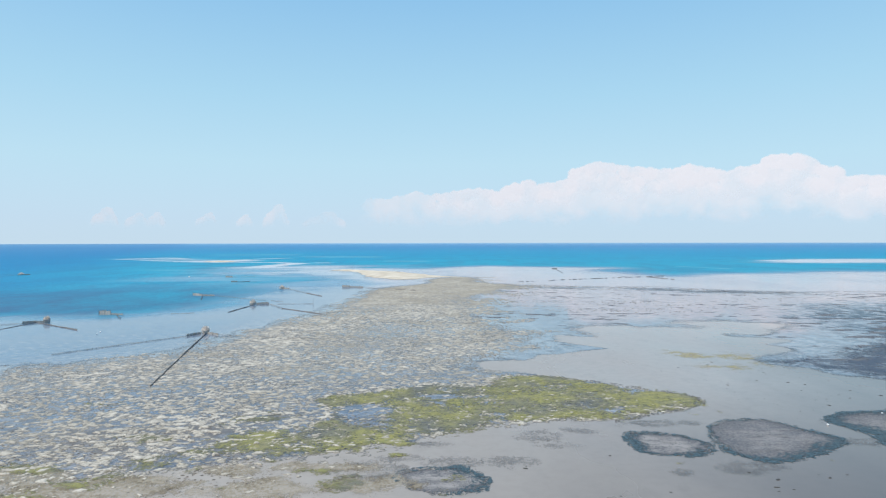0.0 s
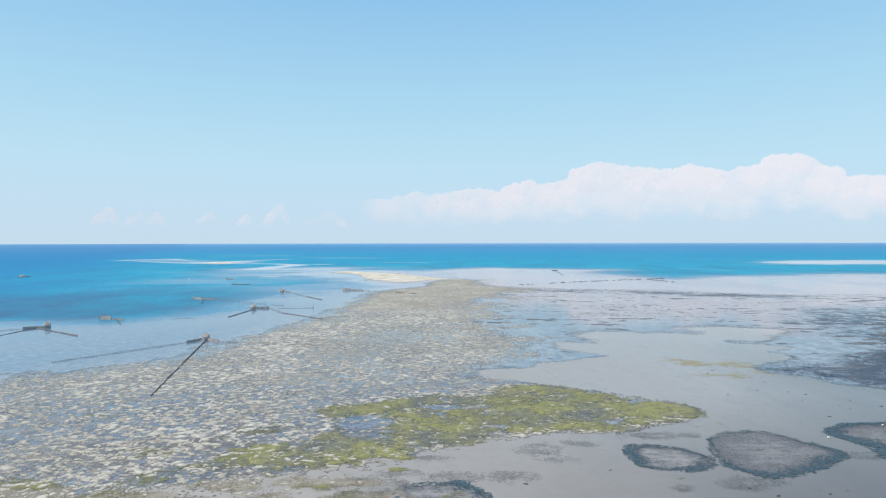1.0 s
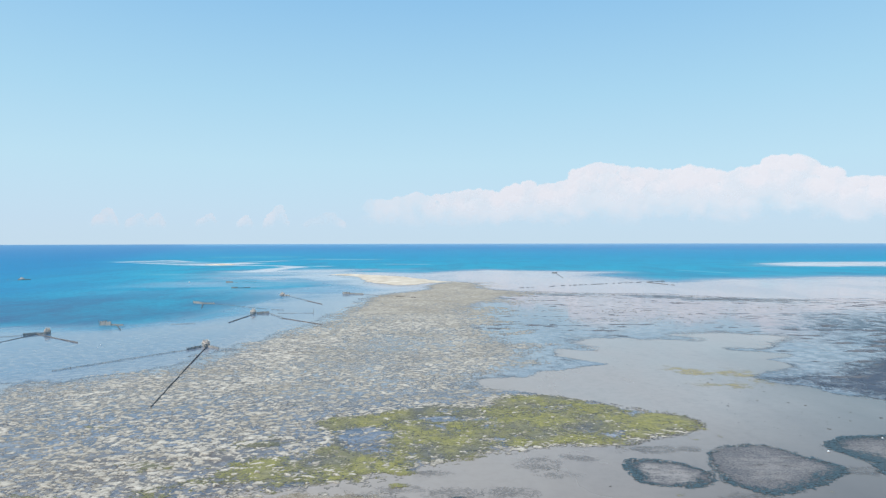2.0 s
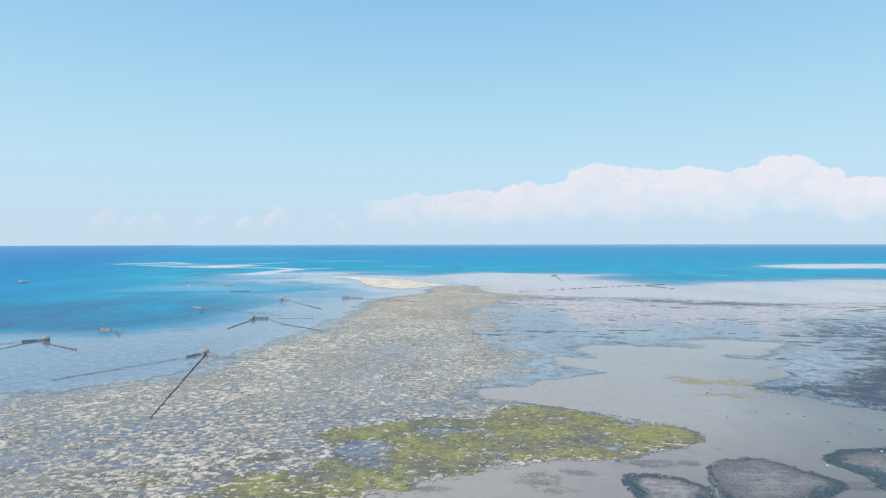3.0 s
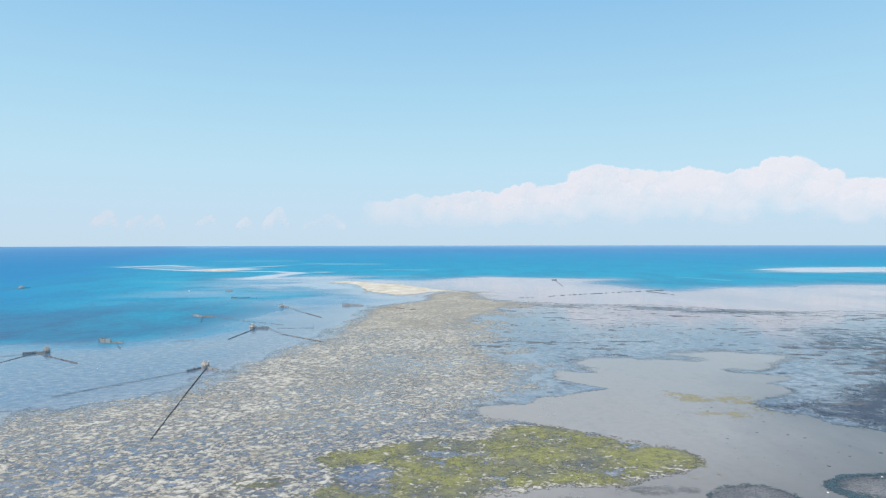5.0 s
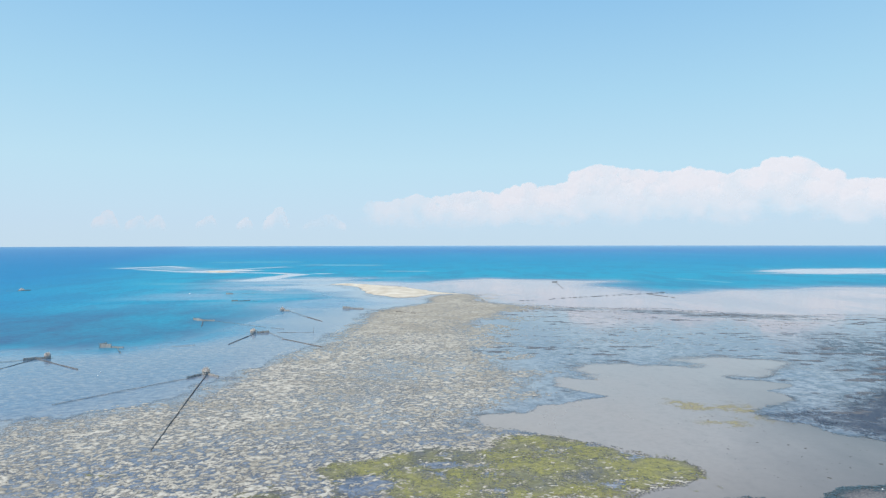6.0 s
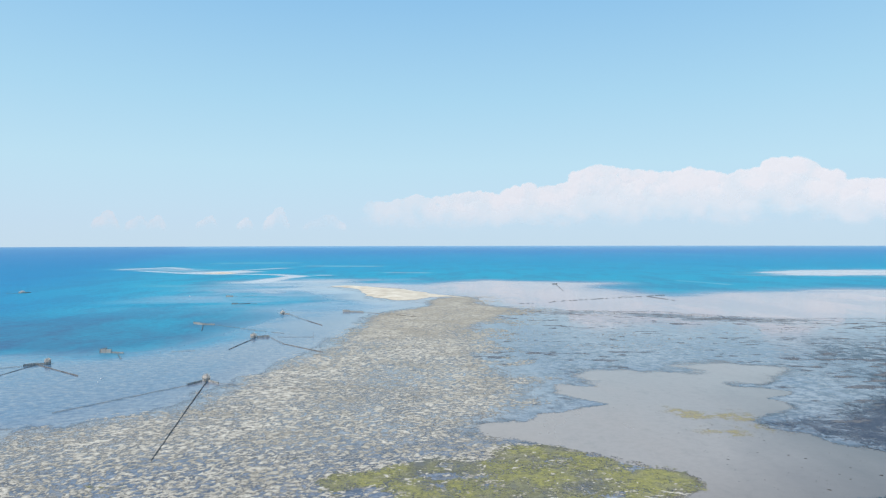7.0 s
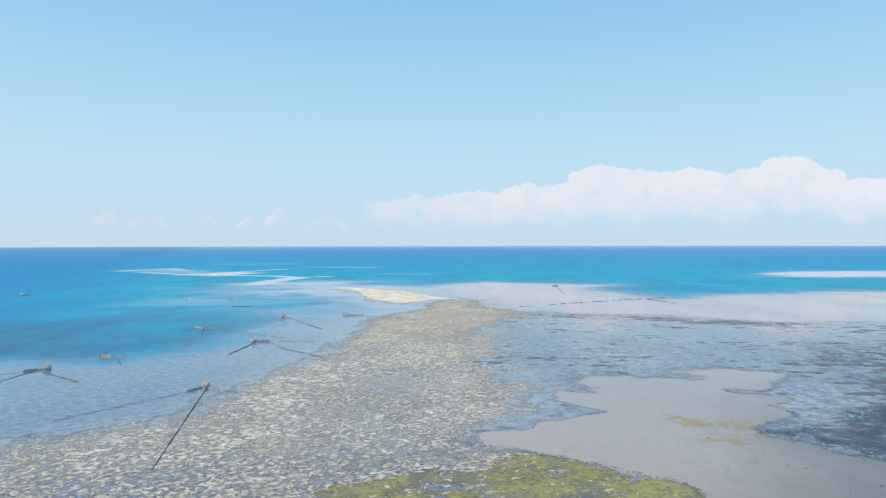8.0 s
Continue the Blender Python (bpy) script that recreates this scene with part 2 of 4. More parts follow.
def turf_material():
    """Thin grey turf, worn through to the mud in places."""
    k = Mat("grey_turf")
    edge = k.attr("edge")
    fine = k.noise(4.5, 5, 0.75)
    mid = k.noise(0.55, 5, 0.65, (0.8, 1.3, 1))
    c = k.ramp(fine, [(0.40, (0.05, 0.055, 0.065)), (0.47, (0.12, 0.115, 0.12)), (0.53, (0.20, 0.185, 0.18)), (0.62, (0.32, 0.295, 0.275))])
    c = k.mix(k.ramp(mid, [(0.45, 0.0), (0.62, 0.6)]), c, k.mix(0.75, c, (0.075, 0.08, 0.095)))
    worn = k.math("MULTIPLY", k.attr("core"), k.ramp(k.noise(1.1, 6, 0.7, (0.5, 1.2, 1)), [(0.42, 0.1), (0.56, 1.0)]))
    c = k.mix(worn, c, (0.34, 0.315, 0.295))
    a = k.math("ADD", k.math("MULTIPLY", edge, 0.9), k.math("MULTIPLY", k.math("SUBTRACT", fine, 0.5), -2.5))
    a = k.math("ADD", a, k.math("MULTIPLY", k.math("SUBTRACT", mid, 0.5), 2.0))
    return k.shade(c, 0.5, 0.4, k.bump(fine, 0.5, 0.05), 1.33, k.ramp(a, [(0.1, 0.0), (0.7, 0.92)]))


def rim_material():
    k = Mat("teal_seagrass")
    fine = k.noise(4.2, 7, 0.8)
    c = k.ramp(fine, [(0.40, (0.022, 0.042, 0.052)), (0.5, (0.045, 0.085, 0.105)), (0.6, (0.10, 0.145, 0.16))])
    speck = k.ramp(k.noise(3.0, 5, 0.7), [(0.4, 0.0), (0.6, 1.0)])
    a = k.math("ADD", k.math("MULTIPLY", k.attr("edge"), 1.3), k.math("MULTIPLY", k.math("SUBTRACT", speck, 0.6), 2.2))
    return k.shade(c, 0.45, 0.4, k.bump(fine, 0.7, 0.05), 1.33, k.ramp(a, [(0.15, 0.0), (0.75, 0.92)]))


def scum_material():
    k = Mat("yellow_scum")
    speck = k.noise(1.6, 7, 0.8)
    c = k.mix(k.noise(0.6, 4, 0.6), (0.46, 0.37, 0.13), (0.34, 0.29, 0.15))
    alpha = k.ramp(k.math("ADD", k.attr("edge"), k.math("MULTIPLY", k.math("SUBTRACT", speck, 0.5), 5.0)), [(0.2, 0.0), (1.0, 0.5)])
    return k.shade(c, 0.55, 0.4, None, 1.33, alpha)


def plain_material(name, a, b, scale, rough=0.8, spread=0.0, spec=0.3):
    k = Mat(name)
    fine = k.noise(scale, 5, 0.65)
    c = k.mix(k.ramp(fine, [(0.3, 0.0), (0.7, 1.0)]), a, b)
    if spread:
        c = k.mix(k.math("MULTIPLY", k.mix(0.5, k.random(), k.island()), spread), c, (0.05, 0.045, 0.04))
    return k.shade(c, rough, spec, k.bump(fine, 0.4, 0.02))


def cloud_material():
    """White vapour, dimly lit by sun and sky; thin at its edges and base. Emission stands in for most of its sunlight
    and for the veil of air in front.
    """
    k = Mat("cloud")
    dens = k.attr("cover")
    wisp = k.noise(0.008, 3, 0.5)
    a = k.ramp(k.math("ADD", dens, k.math("MULTIPLY", k.math("SUBTRACT", wisp, 0.5), 1.0)), [(0.08, 0.0), (0.5, 0.55), (0.8, 0.72), (1.15, 0.94)])
    a = k.math("MULTIPLY", a, k.ramp(dens, [(0.02, 0.0), (0.2, 1.0)]))
    d = k.t.nodes.new("ShaderNodeBsdfDiffuse")
    k.put(d.inputs[0], (0.17, 0.16, 0.155))
    e = k.t.nodes.new("ShaderNodeEmission")
    k.put(e.inputs[0], (0.675, 0.658, 0.70)), k.put(e.inputs[1], 1.0)
    add = k.t.nodes.new("ShaderNodeAddShader")
    k.link(d.outputs[0], add.inputs[0]), k.link(e.outputs[0], add.inputs[1])
    tr = k.t.nodes.new("ShaderNodeBsdfTransparent")
    mx = k.t.nodes.new("ShaderNodeMixShader")
    k.link(a, mx.inputs[0]), k.link(tr.outputs[0], mx.inputs[1]), k.link(add.outputs[0], mx.inputs[2])
    k.link(mx.outputs[0], k.out.inputs[0])
    return k.m


MUD_M, SEA_M, POOL_M = mud_material(), sea_material(), pool_material()
MOUND_M, ALGAE_M, FLATWEED_M = mound_material(), algae_material(), flatweed_material()
TURF_M, RIM_M = turf_material(), rim_material()
SMUDGE_M = grass_material("thin_weed", (0.07, 0.07, 0.072), (0.16, 0.15, 0.14), 0.4, 0.05, 2.6, 0.8, 1.0, 0.4, 0.36, 1.6)
LITTER_M = grass_material("brown_litter", (0.19, 0.155, 0.10), (0.50, 0.44, 0.335), 0.85, 0.4, 3.2, 0.7, 1.2, 0.6, 0.7, 1.4)
MEADOW_M = grass_material("meadow_seagrass", (0.035, 0.042, 0.068), (0.17, 0.175, 0.20), 0.4, 0.1, 1.5, 0.72, 3.2, 0.5, 0.92, 3.5)
SAND_M = plain_material("dry_sand", (0.68, 0.62, 0.515), (0.44, 0.365, 0.27), 0.14, 0.9)
YELLOW_M = scum_material()
WRACK_M = plain_material("brown_weed", (0.26, 0.24, 0.21), (0.16, 0.15, 0.14), 0.6, 0.7)
BAMBOO_M = plain_material("weathered_bamboo", (0.40, 0.36, 0.32), (0.24, 0.22, 0.20), 3.0, 0.8, 0.4)
NET_M = plain_material("weathered_net", (0.54, 0.51, 0.475), (0.38, 0.36, 0.335), 4.0, 0.9, 0.2)
BRUSH_M = plain_material("dry_brushwood", (0.82, 0.74, 0.67), (0.64, 0.57, 0.51), 4.0, 0.9, 0.1)
DARKNET_M = plain_material("dark_net", (0.32, 0.30, 0.29), (0.20, 0.19, 0.185), 4.0, 0.9, 0.3)
STONE_M = plain_material("dark_stone", (0.10, 0.095, 0.085), (0.05, 0.05, 0.05), 6.0, 0.7, 0.3)
FLOAT_M = plain_material("white_float", (0.85, 0.85, 0.83), (0.75, 0.75, 0.73), 4.0, 0.5)
CLOUD_M = cloud_material()


# ---- building helpers ----
GRID = np.random.default_rng(7).random((256, 256))


def value_noise(x, y, seed=0):
    x, y = x + seed * 17.31, y + seed * 41.77
    i, j = np.floor(x).astype(int), np.floor(y).astype(int)
    u, v = x - i, y - j
    u, v = u * u * (3 - 2 * u), v * v * (3 - 2 * v)
    a, b = GRID[i % 256, j % 256], GRID[(i + 1) % 256, j % 256]
    c, d = GRID[i % 256, (j + 1) % 256], GRID[(i + 1) % 256, (j + 1) % 256]
    return (a * (1 - u) + b * u) * (1 - v) + (c * (1 - u) + d * u) * v


def fbm(x, y, size, octaves=4, seed=0):
    """Fractal noise, about -1 to 1, with features of that size in metres."""
    total, amp, full = 0.0, 1.0, 0.0
    for o in range(octaves):
        total = total + amp * (value_noise(x / size, y / size, seed + o) * 2 - 1)
        full += amp
        amp, size = amp * 0.55, size * 0.47
    return total / full * 1.5


def inside(poly, x, y):
    """Signed distance in metres to a closed outline, positive inside."""
    x, y = np.asarray(x, float), np.asarray(y, float)
    best, flip = np.full(x.shape, 1e18), np.zeros(x.shape, bool)
    for (ax, ay), (bx, by) in zip(poly, poly[1:] + poly[:1]):
        ex, ey = bx - ax, by - ay
        t = np.clip(((x - ax) * ex + (y - ay) * ey) / (ex * ex + ey * ey + 1e-12), 0, 1)
        best = np.minimum(best, (x - ax - t * ex) ** 2 + (y - ay - t * ey) ** 2)
        if ey != 0:
            flip ^= ((ay > y) != (by > y)) & (x < ax + (y - ay) * ex / ey)
    return np.where(flip, 1, -1) * np.sqrt(best)


def rounded(poly, steps=3):
    """The same outline with its corners rounded (a closed Catmull-Rom curve)."""
    pts, n, out = np.array(poly, float), len(poly), []
    for i in range(n):
        p0, p1, p2, p3 = pts[i - 1], pts[i], pts[(i + 1) % n], pts[(i + 2) % n]
        for t in np.arange(steps) / steps:
            out.append(tuple(0.5 * (2 * p1 + (p2 - p0) * t + (2 * p0 - 5 * p1 + 4 * p2 - p3) * t * t + (3 * p1 - p0 - 3 * p2 + p3) * t ** 3)))
    return out


def smooth(a, b, v):
    t = np.clip((v - a) / (b - a), 0, 1)
    return t * t * (3 - 2 * t)


def mesh_from(name, verts, faces, material, attrs=()):
    me = bpy.data.meshes.new(name)
    me.from_pydata(verts, [], faces)
    for key, values in attrs:
        me.attributes.new(key, "FLOAT", "POINT").data.foreach_set("value", np.asarray(values, np.float32))
    me.materials.append(material)
    me.polygons.foreach_set("use_smooth", np.ones(len(me.polygons), bool))
    me.update()
    return me


def cut_sheet(name, x, y, z, f, material, attrs=()):
    """A sheet over a grid of points, kept where f > 0, with its rim cut along f = 0."""
    rows, cols = x.shape
    idx = np.arange(rows * cols).reshape(rows, cols)
    a, b, c, d = idx[:-1, :-1].ravel(), idx[:-1, 1:].ravel(), idx[1:, 1:].ravel(), idx[1:, :-1].ravel()
    tris = np.concatenate([np.stack([a, b, c], 1), np.stack([a, c, d], 1)])
    flat = f.ravel()
    up = flat[tris] > 0
    count = up.sum(1)
    vals = [x.ravel(), y.ravel(), z.ravel(), *(v.ravel() for _, v in attrs)]
    data = np.stack(vals, 1)
    faces = tris[count == 3].tolist()
    extra, seen = [], {}

    def cut(p, q):
        key = (p, q) if p < q else (q, p)
        if key not in seen:
            t = flat[p] / (flat[p] - flat[q])
            seen[key] = len(data) + len(extra)
            extra.append(data[p] + (data[q] - data[p]) * t)
        return seen[key]

    for tri, u in zip(tris[(count == 1) | (count == 2)].tolist(), up[(count == 1) | (count == 2)].tolist()):
        while not (u[0] and not u[2]):
            tri, u = tri[1:] + tri[:1], u[1:] + u[:1]
        p, q, r = tri
        if u[1]:
            faces.append([p, q, cut(q, r), cut(r, p)])
        else:
            faces.append([p, cut(p, q), cut(r, p)])
    data = np.concatenate([data, np.array(extra).reshape(-1, data.shape[1])]) if extra else data
    used = np.zeros(len(data), bool)
    for g in faces:
        used[g] = True
    number = np.cumsum(used) - 1
    faces = [[int(number[i]) for i in g] for g in faces]
    data = data[used]
    return mesh_from(name, data[:, :3].tolist(), faces, material, [(key, data[:, 3 + i]) for i, (key, _) in enumerate(attrs)])


def plan_grid(x0, x1, y0, y1, cell):
    return np.meshgrid(np.arange(x0, x1 + cell, cell), np.arange(y0, y1 + cell, cell))


def fan_grid(r0, r1, rings, half, spokes):
    """Points on rings round the origin, closer together near it."""
    r = r0 * (r1 / r0) ** np.linspace(0, 1, rings)
    a = np.radians(np.linspace(-half, half, spokes))
    rr, aa = np.meshgrid(r, a, indexing="ij")
    return rr * np.sin(aa), rr * np.cos(aa)


def part(name, bm, material, parent=None, label=""):
    """Links a bmesh as one mesh object, under a thing or a part."""
    me = bpy.data.meshes.new(name)
    bm.to_mesh(me)
    bm.free()
    me.materials.append(material)
    ob = new(name, me)
    if parent:
        ob.parent = parent
    return tagged(ob, label)


def add_rod(bm, a, b, r0, r1=None, sides=5):
    """A tapered rod between two points, closed at its ends."""
    a, b = Vector(a), Vector(b)
    r1 = r0 if r1 is None else r1
    q = (b - a).to_track_quat("Z", "Y")
    rings = []
    for p, r in ((a, r0), (b, r1)):
        rings.append([bm.verts.new(p + q @ Vector((r * math.cos(i * math.tau / sides), r * math.sin(i * math.tau / sides), 0))) for i in range(sides)])
    for i in range(sides):
        bm.faces.new((rings[0][i], rings[0][(i + 1) % sides], rings[1][(i + 1) % sides], rings[1][i]))
    bm.faces.new(rings[1])
    bm.faces.new(rings[0][::-1])


# ---- outlines in plan, metres ----
SHELF = [(-400, 40), (-220, 95), (-153, 133.5), (-128.7, 146.1), (-106.4, 151.7), (-94.2, 153.9), (-84, 155.4), (-74.7, 159.3), (-69.1, 170), (-66.6, 193.8),
         (-64, 216), (-61, 232), (-57, 267), (-60, 305), (-64, 335), (-80, 372), (-90, 398), (-92, 418), (-80, 440), (-54, 417), (-9, 421), (31, 452),
         (65, 438), (105, 424), (83, 392), (99, 350), (106, 324), (116, 313), (133, 320), (154, 333), (194, 352), (217, 365), (255, 364), (497, 367),
         (1500, 380), (1500, -1500), (-1500, -1500), (-900, -100)]
SHORE = [(-220, 20), (-82, 77.3), (-62.6, 89.1), (-57.1, 93.2), (-51.1, 97.6), (-44.4, 102.6), (-40.4, 117.4), (-39, 130.3), (-34.8, 147.4), (-31.9, 159),
         (-27.7, 188.7), (-27, 211), (-27, 235), (-19, 255), (-11, 266), (-6, 278), (-10, 289), (-22, 295), (-38, 313), (-38, 341), (-69, 390), (-51, 395),
         (-29, 380), (-7, 333), (8, 326), (16, 315), (17, 280), (30, 263), (49, 254), (82, 250), (98, 235), (123, 224), (156, 223), (288, 213),
         (1400, 150), (1400, -1400), (-1400, -1400), (-700, -150)]
MUD = [(5.0, 94.3), (9.8, 95.7), (12.9, 96.6), (15.5, 99.3), (19.5, 101.2), (23.6, 103.6), (26.6, 106.3), (24.5, 109.7), (22.0, 112.1), (21.0, 115.8),
       (23.0, 119.7), (27.0, 120.6), (28.8, 125.4), (28.3, 130.1), (31.6, 133.4), (38.0, 135.1), (38.7, 131.1), (44.5, 132.7), (51.3, 130.5), (56.1, 134.9),
       (51.6, 139.2), (60.4, 142.2), (68.4, 140.3), (73.6, 137.2), (72.9, 132.5), (67.7, 128.2), (60.3, 123.7), (55.9, 121.4), (57.4, 117.7), (61.2, 115.1),
       (58.4, 108.7), (56.7, 103.4), (54.0, 100.1), (49.8, 98.5), (46.8, 96.4), (47.3, 94.4), (49.8, 90.6), (52.4, 88.0), (53.3, 84.4), (55.5, 83.3),
       (86.5, 68.2), (160, 40), (160, -60), (-120, -60), (-60, 30), (-36, 46.5), (-29, 48.5), (-24, 49.5), (-19.5, 51.5), (-16, 53), (-12, 53.5),
       (-8.7, 54.8), (-4.6, 56.5), (-1.2, 58.6), (3.5, 61.9), (11, 65), (17.9, 65.3), (24.5, 68.6), (29.2, 70.6), (27.4, 73.7),
       (22.1, 78.4), (16.1, 83.6), (11.3, 86.6), (7.4, 86.6), (5.2, 88.5)]
BED = [(-150, 45), (-82, 77.3), (-62.6, 89.1), (-57.1, 93.2), (-51.1, 97.6), (-44.4, 102.6), (-40.4, 117.4), (-39, 130.3), (-34.8, 147.4), (-31.9, 159),
       (-27.7, 188.7), (-27, 211), (-27, 235), (-19, 255), (-11, 266), (-6, 278), (-8, 300), (8, 322), (16, 315), (17, 280), (30, 262), (20, 231),
       (8.1, 197.3), (9, 152.4), (13.7, 132.2), (16.3, 116.8), (10.6, 102), (4.2, 92.6), (11, 86), (29, 71), (17, 63), (3.5, 60), (-4.6, 54), (-12, 51),
       (-19, 48.5), (-25, 44.5), (-30, 41), (-60, 30), (-120, 20)]
ALGAE = [(-33.9, 42.6), (-32.2, 45.7), (-31.5, 47.1), (-28.1, 45.7), (-24.6, 45.3), (-23, 48.8), (-19.7, 50.5), (-17.2, 52.6), (-13.9, 51), (-10.7, 53.3),
         (-7.1, 54.6), (-4.7, 55.5), (-1.3, 57.7), (3.5, 60.5), (11.1, 63.1), (17.2, 62.9), (23.4, 66.2), (26.9, 68.2), (29.4, 70.6), (29.4, 72.9),
         (27.4, 75.4), (24.7, 77.7), (21.2, 80.3), (16.1, 83.6), (11.9, 85.5), (7.3, 85.1), (4, 80.4), (-1.8, 80.4), (-5.2, 78.6), (-9.8, 75.6),
         (-14.6, 72.7), (-14, 69.4), (-11.1, 67.1), (-13.7, 62.5), (-17.2, 61), (-20.6, 59.7), (-23, 56.4), (-25.3, 52.7), (-28.1, 49.5)]
HOLE = [(-11.3, 68.4), (-8.4, 69.6), (-5.2, 68.4), (-5.6, 65.9), (-8.3, 64), (-10.8, 65.3)]
MEADOW = [(48.1, 96.7), (50.1, 91), (53.1, 87.7), (55.1, 83.7), (58, 82.6), (73.3, 73.4), (95, 72), (140, 110), (165, 128), (125, 138),
          (99, 134), (86, 121), (72, 108), (59, 99)]
SANDBAR = [(-72, 401), (-59, 404), (-44, 395), (-29, 380), (-14, 357), (-4, 335), (9, 322), (-6, 319), (-18, 302), (-29, 311), (-38, 323), (-45, 354), (-51, 375), (-60, 392)]
YELLOW = [(35.1, 101.8), (37.9, 104.4), (41.1, 100.7), (46.2, 102.2), (48.4, 99.1), (46.4, 95.8), (42.7, 96.3), (38.8, 97.3)]
RING_A = [(16.4, 57.8), (17.5, 59.9), (19.7, 60), (21.8, 58.6), (23.7, 56.9), (23.4, 54.6), (22, 52.7), (19.1, 52.6), (17, 53.5), (16.3, 55.1)]
RING_B = [(25.8, 61.8), (29.6, 64), (32.4, 64), (34.1, 61.8), (35.2, 59.9), (36.5, 57.7), (35.8, 56.1), (33.5, 54.5), (30.6, 52.1), (26.9, 51.3),
          (24.8, 52.7), (23.9, 54.3), (24.5, 57.7)]
RING_C = [(38.3, 63.7), (42, 66.5), (47, 66.9), (52.2, 65.1), (52.1, 60.2), (44.3, 55.2), (39.2, 55.9), (39.5, 59.2), (38.3, 61.4)]
RING_D = [(-3.7, 48.5), (-2, 50.2), (0.7, 50.8), (2.9, 49.7), (3.6, 47.8), (3, 45.8), (1.4, 44.6), (-1, 44.8), (-2.9, 46.2)]

MUD, BED, ALGAE, HOLE, MEADOW, SANDBAR = (rounded(p) for p in (MUD, BED, ALGAE, HOLE, MEADOW, SANDBAR))
RING_A, RING_B, RING_C, RING_D = (rounded(p, 4) for p in (RING_A, RING_B, RING_C, RING_D))

# Shoals in the sea: the two ends of each ridge, its half breadth as a share of its distance, how far it rises, how bare its sand is.
SHOALS = [(-335, 661, -311, 718, 0.012, 0.9, 0.3), (-311, 718, -273, 672, 0.015, 0.9, 0.4), (-303, 634, -236, 580, 0.012, 0.95, 0.4), (-300, 672, -222, 604, 0.045, 0.6, 0.26), (-236, 580, -201, 563, 0.013, 1.1, 0.65),
          (-218, 584, -200, 606, 0.025, 1.5, 1.0), (-208, 630, -177, 697, 0.012, 0.8, 0.28), (-200, 572, -178, 563, 0.010, 1.1, 0.6), (-178, 563, -145, 552, 0.010, 1.0, 0.6),
          (-145, 552, -121, 528, 0.012, 1.1, 0.75), (-121, 526, -128, 484, 0.013, 1.1, 0.8), (-128, 484, -131, 442, 0.017, 1.2, 0.85), (-304, 873, -219, 893, 0.018, 0.6, 0.16),
          (-150, 762, -87, 750, 0.018, 0.6, 0.2), (-50, 589, -18, 583, 0.016, 0.6, 0.12), (-106, 541, -99, 541, 0.010, 0.9, 0.3), (-180, 406, -113, 415, 0.03, 0.42, 0.06),
          (-124, 359, -51, 393, 0.03, 0.5, 0.05), (-140, 440, -80, 455, 0.035, 0.6, 0.12), (-100, 480, -60, 470, 0.03, 0.5, 0.05), (309, 577, 342, 575, 0.028, 1.3, 0.5), (342, 575, 437, 572, 0.07, 1.2, 0.5),
          (437, 572, 640, 590, 0.08, 1.2, 0.5), (169, 455, 186, 413, 0.008, 0.45, 0.0), (-95, 350, -112, 372, 0.02, 0.5, 0.05)]


# ---- ground, sea, pools ----
def sea_depth(x, y):
    wob = fbm(x, y, 30, 4, 3) * np.clip(np.hypot(x, y) / 60, 1, 8)
    shore, shelf = inside(SHORE, x, y), inside(SHELF, x, y) + wob * 1.2 + 26 * fbm(x * 0.5, y, 42, 5, 34) * smooth(225, 300, y) * smooth(-20, -45, x)
    far = np.clip(-shelf, 0, None)
    west = smooth(5, -25, x)
    basin = (0.26 - 0.1 * smooth(170, 230, y) + 0.6 * smooth(20 + 35 * smooth(190, 240, y), 0, shelf)) * (1 + 0.55 * fbm(x, y * 1.4, 38, 5, 17)) * smooth(0, 14, -shore) + 0.08
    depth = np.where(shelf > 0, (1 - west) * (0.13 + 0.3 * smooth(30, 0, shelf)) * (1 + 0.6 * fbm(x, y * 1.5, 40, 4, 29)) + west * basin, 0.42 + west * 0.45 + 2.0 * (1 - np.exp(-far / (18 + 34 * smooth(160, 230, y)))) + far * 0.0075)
    bars, bare = np.zeros_like(depth), np.zeros_like(depth)
    q, w = x / np.maximum(y, 1), np.log(np.maximum(y, 1)) * 0.6
    ragged = 1 + 0.5 * fbm(q * 100, w * 260, 6, 5, 9)
    for ax, ay, bx, by, wide, rise_by, sand in SHOALS:
        qa, wa, qb, wb = ax / ay, math.log(ay) * 0.6, bx / by, math.log(by) * 0.6
        t = np.clip(((q - qa) * (qb - qa) + (w - wa) * (wb - wa)) / ((qb - qa) ** 2 + (wb - wa) ** 2), 0, 1)
        d2 = ((q - qa - t * (qb - qa)) / 1.6) ** 2 + (w - wa - t * (wb - wa)) ** 2
        d2 = d2 / wide ** 2 * np.clip(ragged, 0.4, 3)
        bars = np.maximum(bars, rise_by * np.exp(-d2 * 1.2) + 0.22 * np.exp(-d2 * 0.25))
        bare = np.maximum(bare, sand * np.exp(-d2 * d2 * 1.5))
    return depth * (1 - smooth(0, 1.1, bars) * 0.93), shore, bare * np.clip(0.85 + 0.55 * fbm(q * 60, w * 260, 5, 4, 35), 0.3, 1.1)


def build_ground():
    r = np.concatenate([[0.0], 6 * (4985 / 6) ** np.linspace(0, 1, 90)])
    a = np.linspace(0, math.tau, 181)
    rr, aa = np.meshgrid(r, a, indexing="ij")
    x, y = rr * np.sin(aa), rr * np.cos(aa)
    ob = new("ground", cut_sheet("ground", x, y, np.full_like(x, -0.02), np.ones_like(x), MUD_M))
    tagged(ob, "wet grey tidal mud and sand flat", "ground", kind="structure")


